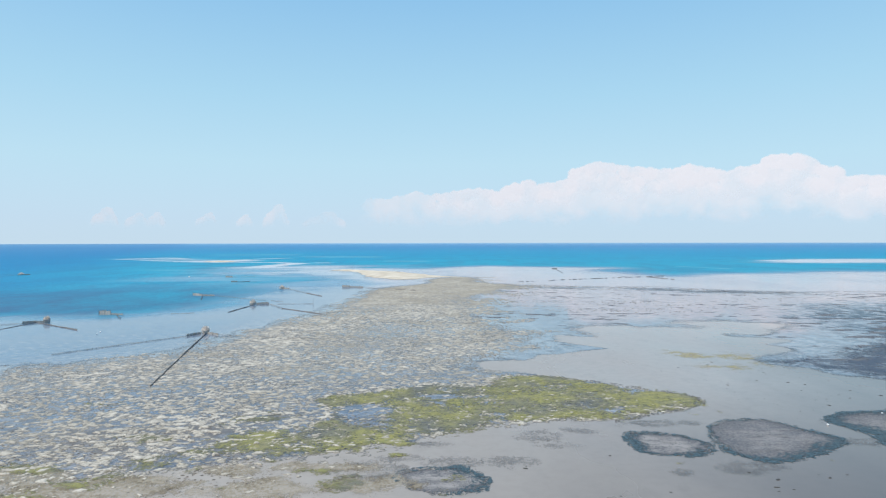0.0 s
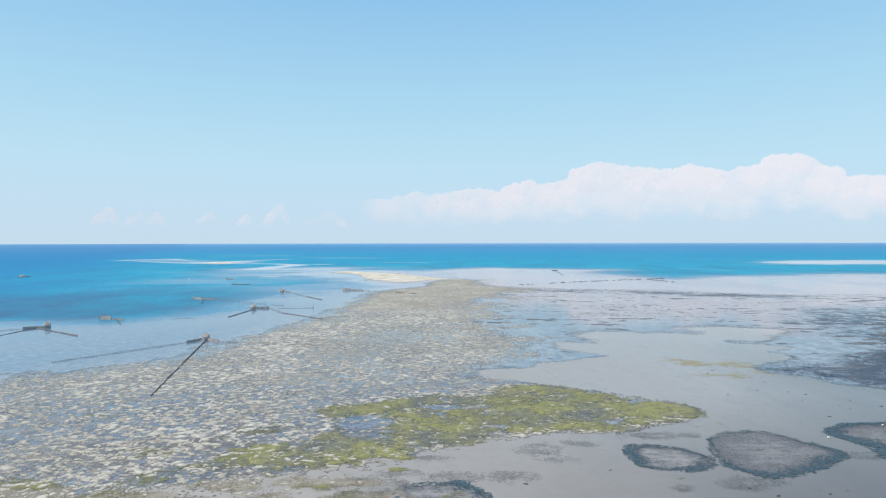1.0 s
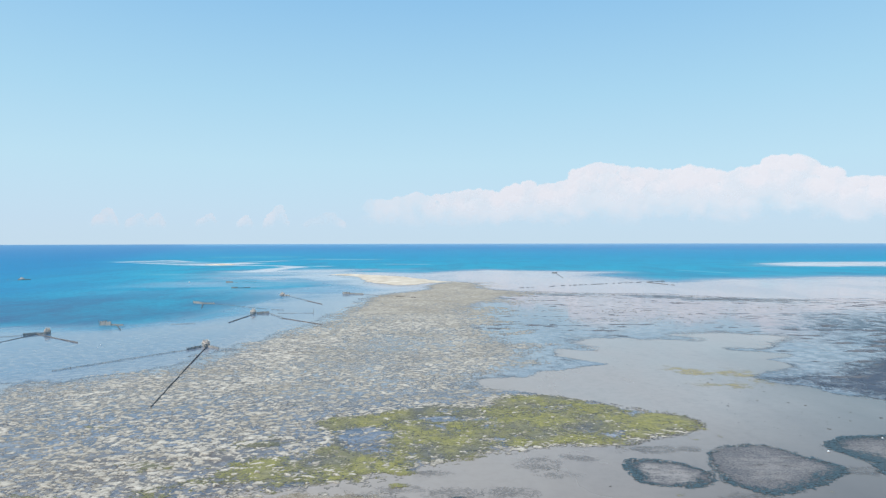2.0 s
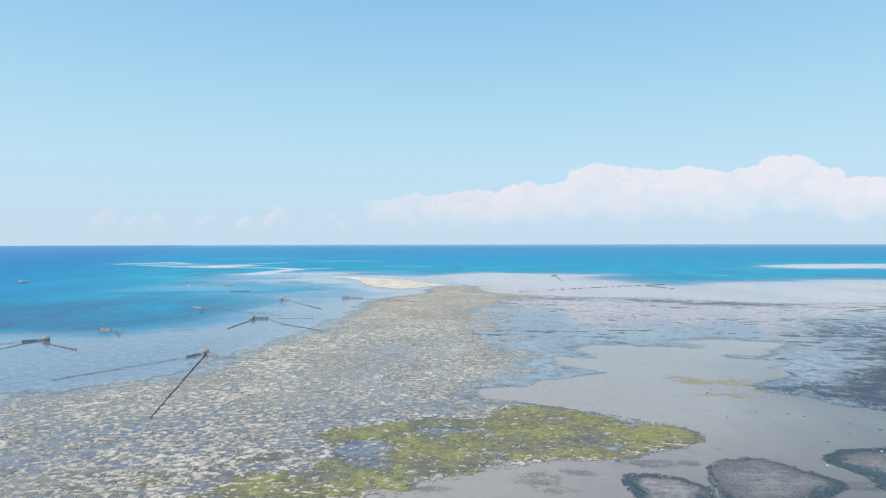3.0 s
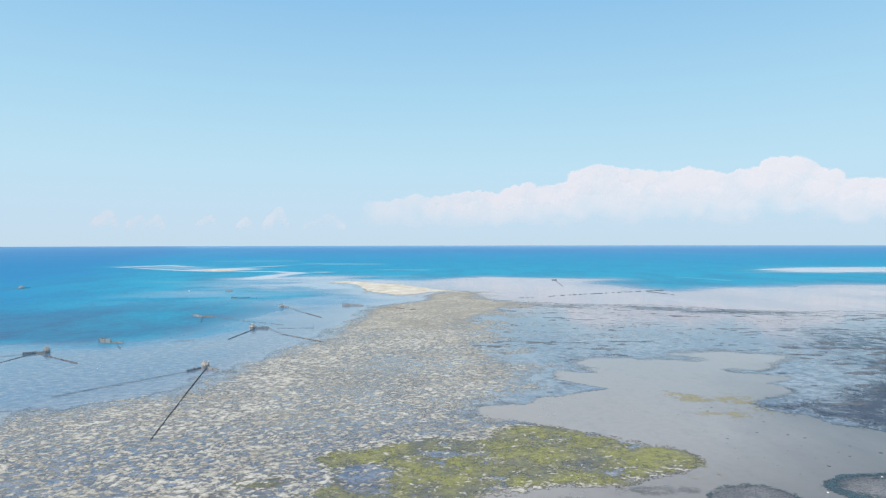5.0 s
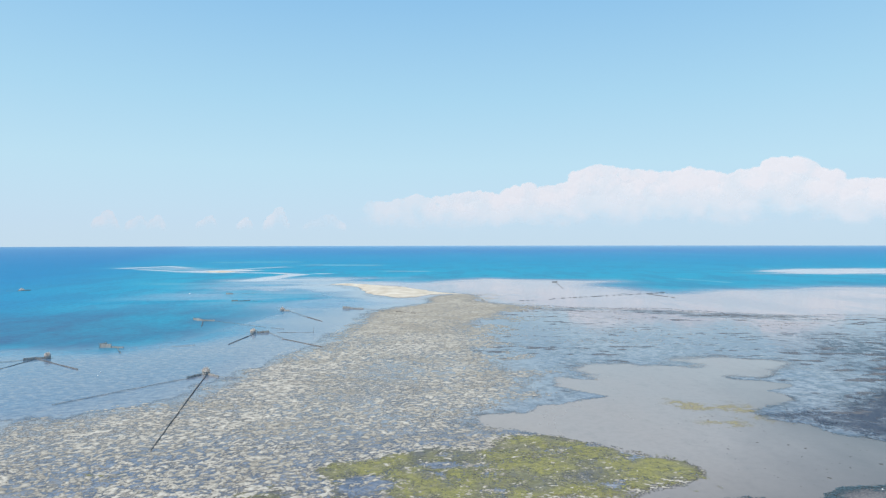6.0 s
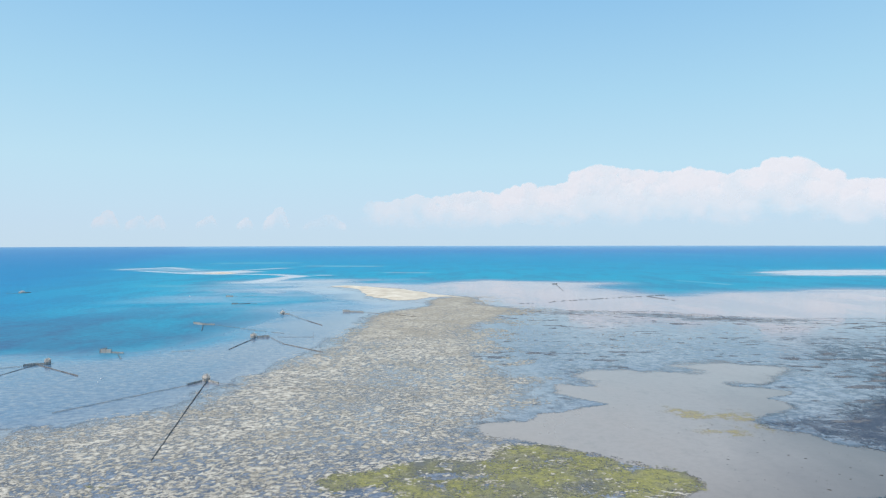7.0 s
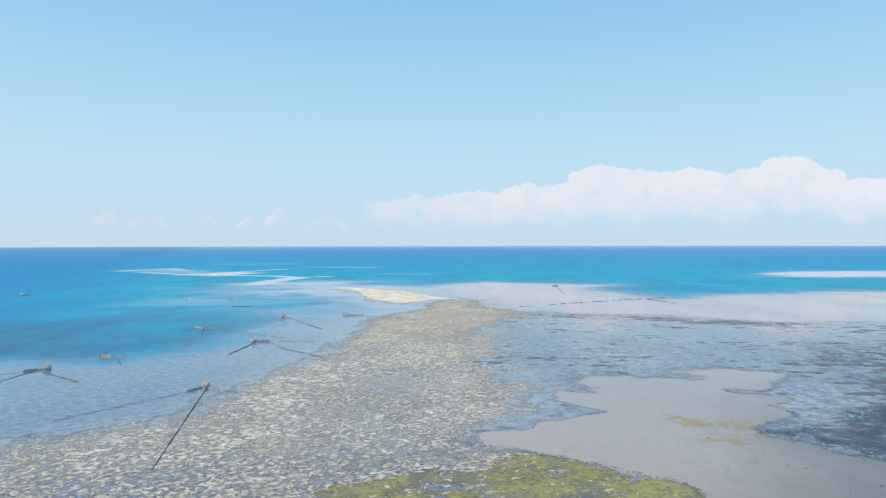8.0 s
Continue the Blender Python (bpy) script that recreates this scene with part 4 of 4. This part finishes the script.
def wrack_line(x, y):
    d = inside(SHORE, x, y)
    a = smooth(-2, 3, d) * smooth(28, 4, d) * smooth(18, 34, x) * smooth(-0.2, 0.6, fbm(x, y * 2.5, 20, 5, 85)) * 0.6
    b = 0.3 * smooth(0.2, 0.8, fbm(x * 0.6, y * 1.6, 14, 5, 86)) * smooth(5, 12, x) * smooth(3, 9, -inside(MUD, x, y)) * smooth(0, 6, d)
    c = 0.5 * smooth(-0.1, 0.5, fbm(x, y, 4, 4, 87)) * np.exp(-((x - 15) / 6) ** 2 - ((y - 116) / 4) ** 2)
    e = 0.6 * smooth(0, 0.5, fbm(x, y, 4, 4, 88)) * np.exp(-((x - 27) / 4) ** 2 - ((y - 125) / 4) ** 2)
    return np.maximum.reduce([a, b, c, e])


scatter("seaweed_wrack", wrack_line, (6, 240, 95, 262), 0.75, (0.15, 0.5), 0.18, WRACK_M, "brown seaweed wrack and rubble strewn along the shallows", "seaweed", 94)


def stone_shape(seed):
    rng = random.Random(seed)
    bm = bmesh.new()
    bmesh.ops.create_icosphere(bm, subdivisions=1, radius=1.0)
    for v in bm.verts:
        v.co *= rng.uniform(0.7, 1.25)
        v.co.z *= 0.55
    return bm


def build_stones():
    rng = random.Random(3)
    meshes = []
    for n in range(5):
        me = bpy.data.meshes.new("stone")
        bm = stone_shape(n)
        bm.to_mesh(me)
        bm.free()
        me.materials.append(STONE_M)
        meshes.append(me)
    spots = [(46.6, 72.3), (42.3, 69.2), (23.8, 49.1), (24.4, 46.1), (25.3, 47.6), (29.4, 47.9), (25.6, 54.3), (35.6, 79), (43.9, 86.5), (40, 94), (28, 104),
             (14, 53), (6.5, 50), (40.5, 81.5), (44, 80.5), (45.4, 79.2), (38.5, 92), (33.5, 90), (49, 76), (51, 73.5)]
    spots += [(rng.uniform(30, 56), rng.uniform(66, 92)) for _ in range(26)] + [(rng.uniform(4, 34), rng.uniform(44, 52)) for _ in range(10)]
    for n, (px, py) in enumerate(spots):
        s = rng.uniform(0.08, 0.15) if n < 20 else rng.uniform(0.04, 0.08)
        ob = new("stone", meshes[n % 5])
        ob.matrix_basis = pose(px, py, -0.02 + 0.1 * s, 0, 0, rng.uniform(-40, 40)) @ Matrix.Diagonal((s * 1.7, s * 0.9, s * 0.5, 1))
        tagged(ob, "small dark stone lying on wet grey mud", "stone", "stones on the mud")


build_stones()


def build_float(px, py, s):
    """A small white net float with its rope eye."""
    base = new("net_float")
    base.matrix_basis = pose(px, py, 0.0)
    bm = bmesh.new()
    bmesh.ops.create_uvsphere(bm, u_segments=12, v_segments=8, radius=s)
    for v in bm.verts:
        v.co.z = v.co.z * 0.8 + s * 0.5
    part("body", bm, FLOAT_M, base)
    bm = bmesh.new()
    add_rod(bm, (0, 0, s * 1.2), (0, 0, s * 1.6), s * 0.15)
    part("eye", bm, BAMBOO_M, base, "dark rope eye")
    tagged(base, "small white net float stranded on the flat", "float", "net floats")


for px, py, s in ((37.6, 61.6, 0.11), (45.8, 65.8, 0.09), (-68.7, 126.6, 0.13), (-67.6, 123.5, 0.11), (-130, 324, 0.4)):
    build_float(px, py, s)


# ---- bamboo fish traps ----
def panel_mesh(length, high, net, rng, every):
    """One fence panel along +x: slats, two rails and, where it is netted, a sagging net."""
    bm = bmesh.new()
    n = max(2, int(length / every))
    for i in range(n):
        px = (i + 0.5) * length / n + rng.uniform(-0.05, 0.05)
        h = high * rng.uniform(0.7, 1.15)
        add_rod(bm, (px, 0, -0.1), (px + rng.uniform(-0.06, 0.06), rng.uniform(-0.08, 0.08), h), 0.022, 0.015, 4)
    for z in (0.35, 0.8):
        add_rod(bm, (0, 0, high * z), (length, rng.uniform(-0.04, 0.04), high * (z + rng.uniform(-0.06, 0.06))), 0.018, 0.018, 4)
    slats = bpy.data.meshes.new("fence_panel")
    bm.to_mesh(slats)
    bm.free()
    slats.materials.append(BAMBOO_M)
    sheet = None
    if net:
        bm = bmesh.new()
        cols = 6
        grid = [[[bm.verts.new((c * length / cols, side * 0.02 + 0.05 * math.sin(c * 2.1), (-0.05, high * 0.45, high * (0.82 + 0.08 * math.sin(c * 1.7)))[r]))
                  for c in range(cols + 1)] for r in range(3)] for side in (-1, 1)]
        for r in range(2):
            for c in range(cols):
                bm.faces.new((grid[0][r][c], grid[0][r][c + 1], grid[0][r + 1][c + 1], grid[0][r + 1][c]))
                bm.faces.new((grid[1][r][c], grid[1][r + 1][c], grid[1][r + 1][c + 1], grid[1][r][c + 1]))
        for c in range(cols):
            bm.faces.new((grid[0][2][c], grid[0][2][c + 1], grid[1][2][c + 1], grid[1][2][c]))
        sheet = bpy.data.meshes.new("net")
        bm.to_mesh(sheet)
        bm.free()
    return slats, sheet


def post_mesh(high):
    bm = bmesh.new()
    add_rod(bm, (0, 0, -0.3), (0.03, 0.02, high * 0.6), 0.042, 0.034, 6)
    add_rod(bm, (0.03, 0.02, high * 0.6), (-0.02, 0.05, high), 0.034, 0.024, 6)
    me = bpy.data.meshes.new("post")
    bm.to_mesh(me)
    bm.free()
    me.materials.append(BAMBOO_M)
    return me


def fence(thing, a, b, high, seed, net=None, every=0.3, span=2.6, gaps=0.0):
    """A run of posts and panels from a to b, as parts of thing, which stands unturned."""
    rng = random.Random(seed)
    o = thing.matrix_basis.translation
    a, b = Vector((a[0] - o.x, a[1] - o.y, 0)), Vector((b[0] - o.x, b[1] - o.y, 0))
    run = (b - a).length
    n = max(1, round(run / span))
    turn = math.degrees(math.atan2(b.y - a.y, b.x - a.x))
    kinds = [panel_mesh(run / n, high, net, rng, every) for _ in range(3)]
    for _, sheet in kinds:
        if sheet:
            sheet.materials.append(net)
    post = post_mesh(high * 1.2)
    for i in range(n + 1):
        p = a.lerp(b, i / n) + Vector((rng.uniform(-0.12, 0.12), rng.uniform(-0.12, 0.12), 0))
        ob = new("post", post)
        ob.parent = thing
        ob.matrix_basis = pose(p.x, p.y, 0, rng.uniform(-7, 7), rng.uniform(-7, 7), rng.uniform(0, 360)) @ Matrix.Diagonal((1, 1, rng.uniform(0.7, 1.15), 1))
        if i == n or rng.random() < gaps:
            continue
        p = a.lerp(b, i / n)
        slats, sheet = kinds[rng.randrange(3)]
        ob = new("fence_panel", slats)
        ob.parent = thing
        ob.matrix_basis = pose(p.x, p.y, rng.uniform(-0.06, 0.02), rng.uniform(-5, 5), 0, turn)
        if sheet:
            cloth = new("net", sheet)
            cloth.parent = ob


def chamber(thing, at, radius, high, seed, brush=True):
    """The catching chamber: a ring of stakes hung with net, brushwood piled on its crown."""
    rng = random.Random(seed)
    o = thing.matrix_basis.translation
    cx, cy = at[0] - o.x, at[1] - o.y
    sides = 11
    ring = [(cx + radius * math.cos(i * math.tau / sides), cy + radius * math.sin(i * math.tau / sides)) for i in range(sides)]
    stake = post_mesh(high * 0.7)
    for px, py in ring:
        ob = new("stake", stake)
        ob.parent = thing
        ob.matrix_basis = pose(px, py, 0, rng.uniform(-9, 9), rng.uniform(-9, 9), rng.uniform(0, 360)) @ Matrix.Diagonal((1, 1, rng.uniform(0.75, 1.1), 1))
    bm = bmesh.new()
    rows = []
    for r in (radius, radius - 0.05):
        for h in (0.05, high * 0.25, high * 0.45):
            rows.append([bm.verts.new((cx + (px - cx) * r / radius * (1.03 - 0.06 * (h / high)), cy + (py - cy) * r / radius, h * rng.uniform(0.92, 1.08))) for px, py in ring])
    for r0, r1 in ((0, 1), (1, 2), (4, 3), (5, 4), (2, 5)):
        for i in range(sides):
            j = (i + 1) % sides
            bm.faces.new((rows[r0][i], rows[r0][j], rows[r1][j], rows[r1][i]))
    part("chamber_net", bm, NET_M, thing, "weathered brown netting")
    if brush:
        bm = bmesh.new()
        for _ in range(150):
            r = radius * 1.1 * math.sqrt(rng.random())
            a, lift = rng.uniform(0, math.tau), 1 - r / radius / 1.3
            p = Vector((cx + r * math.cos(a), cy + r * math.sin(a), high * (0.35 + 0.4 * lift * rng.random())))
            tip = Vector((cx + r * 0.6 * math.cos(a) + rng.uniform(-0.5, 0.5), cy + r * 0.6 * math.sin(a) + rng.uniform(-0.5, 0.5), high * (0.55 + 0.75 * lift * rng.uniform(0.5, 1.0))))
            add_rod(bm, p, tip, 0.055, 0.015, 4)
        part("brushwood", bm, BRUSH_M, thing, "pale dry brushwood heap")


def fish_trap(at, label, head=None, wings=(), leaders=(), seed=1):
    """head: radius and height of the chamber. wings: tall netted walls. leaders: low fences that lead the fish in, each with its net and gaps."""
    thing = new("fish_trap")
    thing.matrix_basis = pose(at[0], at[1], 0.0)
    if head:
        chamber(thing, at, head[0], head[1], seed, head[1] > 1.2)
    for n, (a, b, high) in enumerate(wings):
        fence(thing, a, b, high, seed * 10 + n, NET_M, 0.7, 1.6)
    for n, (a, b, high, net, gaps) in enumerate(leaders):
        fence(thing, a, b, high, seed * 10 + 5 + n, DARKNET_M if net else None, 0.3 if net else 0.6, 1.2 if gaps > 0.4 else 2.6, gaps)
    return tagged(thing, label, "fish trap", "fish traps in the shallows")


fish_trap((-47.0, 125.0), "bamboo stake fish trap with brushwood head and long leader fences", (0.7, 1.35),
          [((-47.4, 123.8), (-48.9, 120.6), 0.55), ((-46.2, 124.0), (-43.4, 121.9), 0.5), ((-46.6, 124.0), (-46.2, 122.6), 0.6)],
          [((-46.2, 122.6), (-42.4, 105.0), 0.24, True, 0.0), ((-42.4, 105.0), (-36.5, 78.7), 0.24, True, 0.0), ((-48.9, 120.6), (-62.5, 101.0), 0.22, False, 0.0),
           ((-43.4, 121.9), (-31.3, 118.4), 0.26, False, 0.05), ((-31.3, 118.4), (-23.6, 117.0), 0.24, False, 0.3)], 1)
fish_trap((-89.1, 142.2), "netted bamboo fish trap with brushwood head and two splayed fence arms", (0.6, 1.5),
          [((-91.2, 141.6), (-92.9, 139.7), 0.6), ((-91.0, 141.4), (-89.4, 141.8), 0.5)],
          [((-91.2, 141.6), (-91.4, 130.0), 0.17, True, 0.0), ((-91.4, 130.0), (-95.2, 117.6), 0.15, True, 0.0), ((-91.0, 141.4), (-74.9, 129.3), 0.24, True, 0.0),
           ((-92.9, 139.7), (-96.5, 137.3), 0.25, False, 0.0), ((-96.5, 137.3), (-110, 136.0), 0.22, False, 0.2)], 2)
fish_trap((-84.0, 157.0), "box-shaped netted fish trap with a short leg", None,
          [((-85.4, 157), (-82.4, 156.6), 1.2), ((-85.4, 157), (-85.0, 159.5), 1.1), ((-82.4, 156.6), (-79, 156.0), 0.5)],
          [((-81.0, 156.5), (-75.8, 148.3), 0.35, False, 0.0), ((-78, 154.6), (-63, 160), 0.2, False, 0.3)], 3)
fish_trap((-54.8, 182), "bamboo fish trap with pale netted wall and two leader fences", (0.8, 1.4),
          [((-53.8, 182), (-50.5, 183), 0.7)], [((-54, 180.5), (-54.9, 161.7), 0.22, True, 0.0), ((-50.5, 183), (-43.4, 170.7), 0.35, False, 0.0),
                                                ((-43.4, 170.7), (-30, 157.2), 0.2, True, 0.12), ((-50.5, 183), (-37.6, 183), 0.15, False, 0.3)], 4)
fish_trap((-82, 212), "pale netted fish trap wall with a crosswise leg", None,
          [((-84.4, 213.4), (-80.3, 210.6), 0.9), ((-80.3, 210.6), (-76, 210), 0.7)],
          [((-79.8, 209.8), (-75, 196), 0.32, True, 0.0), ((-76, 210), (-59, 197.5), 0.3, False, 0.1), ((-59, 197.5), (-46, 189), 0.25, False, 0.2)], 5)
fish_trap((-62, 243.5), "small bamboo fish trap with one leader fence", (0.9, 1.3), [((-61.4, 243), (-58.6, 241), 0.6)],
          [((-58.6, 241), (-48, 222), 0.3, False, 0.1), ((-48, 222), (-40, 209), 0.26, True, 0.2)], 6)
fish_trap((-38, 250.5), "low dark bamboo fish trap wall with a leader fence", None, [((-40, 251), (-37, 250), 1.0), ((-37, 250), (-31.5, 248.6), 0.6)],
          [((-31.5, 248.6), (-18, 239), 0.3, False, 0.1), ((-18, 239), (-10, 232), 0.3, True, 0.3)], 7)
fish_trap((-108, 321.5), "distant low bamboo fish trap wall", None, [((-110.5, 321.5), (-107, 321.5), 1.0)], [((-107, 321.5), (-97, 328), 0.4, False, 0.2)], 8)
fish_trap((-92, 282.5), "distant low bamboo fish trap fence", None, [((-94.5, 282), (-92, 283), 0.8)], [((-92, 283), (-87, 285), 0.35, True, 0.2), ((-85.5, 283.5), (-80.5, 280), 0.4, False, 0.2)], 9)
fish_trap((-232, 348), "distant pale bamboo fish trap standing in the sea", (1.4, 1.5), [((-233.5, 347), (-228.5, 350), 0.7)], [((-233, 346), (-238, 344), 0.3, False, 0.0)], 10)
fish_trap((74, 419), "distant dark fish trap with one straight leader fence", None, [((72, 418), (75.5, 419), 0.6)], [((74, 417), (68, 359), 0.22, True, 0.0)], 11)
fish_trap((109, 322), "long line of dark stakes with a short splayed arm", None, [((112.5, 326.5), (114.5, 327.5), 0.4)],
          [((34, 283), (42, 285.5), 0.16, True, 0.45), ((48, 288), (52, 294), 0.18, True, 0.2), ((52, 294), (94, 317), 0.22, True, 0.45), ((94, 317), (113, 327), 0.22, True, 0.45),
           ((103, 320), (109, 298), 0.22, True, 0.3), ((88, 319), (97, 326), 0.15, False, 0.3)], 12)
stake = tagged(new("stake", post_mesh(1.6)), "single bamboo stake standing in shallow water", "stake")
stake.matrix_basis = pose(-37.6, 183, 0)


# ---- clouds ----
def build_cloud(name, tops, base, label, seed, size, thick=1.0, drop=0.0, fade=None):
    """Billows heaped below an upper edge on the far rim of the sky. tops: bearing in degrees and height in metres of that edge; fade: bearings between which it thickens."""
    far, per = 4600, 80.0
    rng = np.random.default_rng(seed)
    b = np.array([t[0] for t in tops], float)
    h = np.array([t[1] for t in tops], float) - drop
    cols, rows = int((b[-1] - b[0] + 1) * 18) + 2, int((h.max() + size - base) / 6) + 4
    az, zz = np.linspace(b[0] - 0.5, b[-1] + 0.5, cols), np.linspace(base, h.max() + size, rows)
    z, s = np.meshgrid(zz, az * per, indexing="ij")
    ws, wz = s + fbm(s, z, size * 0.6, 4, seed) * size * 0.13, z + fbm(s, z, size * 0.6, 4, seed + 1) * size * 0.13
    puffs = []
    for s0 in np.arange(b[0] * per, b[-1] * per, size * 0.45):
        big = size * rng.uniform(0.35, 1.0)
        puffs.append((s0, np.interp(s0 / per, b, h) - big * rng.uniform(0.8, 1.15), big))
        s1, big = s0 + rng.uniform(-1, 1) * size, size * rng.uniform(0.7, 1.5)
        crest = np.interp(s1 / per, b, h) - big
        puffs.append((s1, base + (crest - base) * rng.uniform(0.1, 0.95), big))
        s1, big = s0 + rng.uniform(-1, 1) * size, size * rng.uniform(0.5, 1.1)
        puffs.append((s1, base + (np.interp(s1 / per, b, h) - big - base) * rng.uniform(0.3, 1.0), big))
    bulge, dens = np.zeros_like(s), np.zeros_like(s)
    for s0, z0, big in puffs:
        q = 1 - ((ws - s0) / big / 1.2) ** 2 - ((wz - z0) / big) ** 2
        bulge = np.maximum(bulge, big * np.sqrt(np.clip(q, 0, None)))
        dens = np.maximum(dens, smooth(0, 0.55, q))
    top = np.interp(az, b, h)[None, :]
    dens = np.maximum(dens, 0.9 * smooth(0.1, 1.6, (top - z + fbm(s, z, size * 1.4, 4, seed + 3) * size * 0.5) / size))
    dens = dens * smooth(0.0, 0.85, (z - base) / np.maximum(top - base, 1)) * thick * (smooth(0, 3.0 if fade else 0.6, az - b[0] + 0.4) * smooth(0, 0.6, b[-1] + 0.4 - az))[None, :]
    if fade:
        dens = dens * (0.45 + 0.55 * smooth(fade[0], fade[1], az + 1.5 * fbm(s, z, size * 1.5, 3, seed + 4)[0]))[None, :]
    r, a = far - bulge * 0.10, np.radians(az)[None, :]
    me = cut_sheet(name, r * np.sin(a), r * np.cos(a), z, np.ones_like(z), CLOUD_M, [("cover", dens)])
    me.polygons.foreach_set("use_smooth", [True] * len(me.polygons))
    return tagged(new(name, me), label, "cloud", kind="structure")


build_cloud("cloud_bank", [(-8.0, 240), (-7.3, 287), (-6.6, 328), (-4.8, 329), (-2.5, 379), (-1.2, 354), (2.9, 407), (4.9, 378), (6.2, 426), (7.7, 461), (8.4, 416), (11.1, 461),
                           (11.9, 532), (13.1, 569), (14.1, 583), (15.3, 548), (18.1, 521), (19.9, 508), (21.0, 539), (21.9, 517), (24.3, 485), (25.3, 515), (26.7, 517), (27.4, 568),
                           (28.4, 577), (29.8, 559), (30.5, 499), (31.9, 474), (32.2, 400), (32.9, 417), (35.0, 405), (42, 350), (50, 260)],
            75, "long white cumulus cloud bank low over the sea", 61, 62, 1.0, -7.0, (-7, 6))
for n, (b0, b1, top) in enumerate(((-29.0, -27.2, 250), (-26.6, -25.0, 215), (-25.0, -23.8, 225), (-21.3, -19.6, 222), (-18.0, -16.8, 215), (-15.8, -13.7, 290), (-12.4, -8.8, 240))):
    w = b1 - b0
    crest = [(b0, 160), (b0 + 0.16 * w, 150 + (top - 150) * 0.5), (b0 + 0.34 * w, 150 + (top - 150) * 0.62), (b0 + 0.5 * w, 150 + (top - 150) * 0.92), (b0 + 0.7 * w, top),
             (b0 + 0.8 * w, 150 + (top - 150) * 0.6), (b1, 165)]
    build_cloud("cloud", crest, 95, "small faint white cloud low over the sea", 70 + n, 19, 0.36)
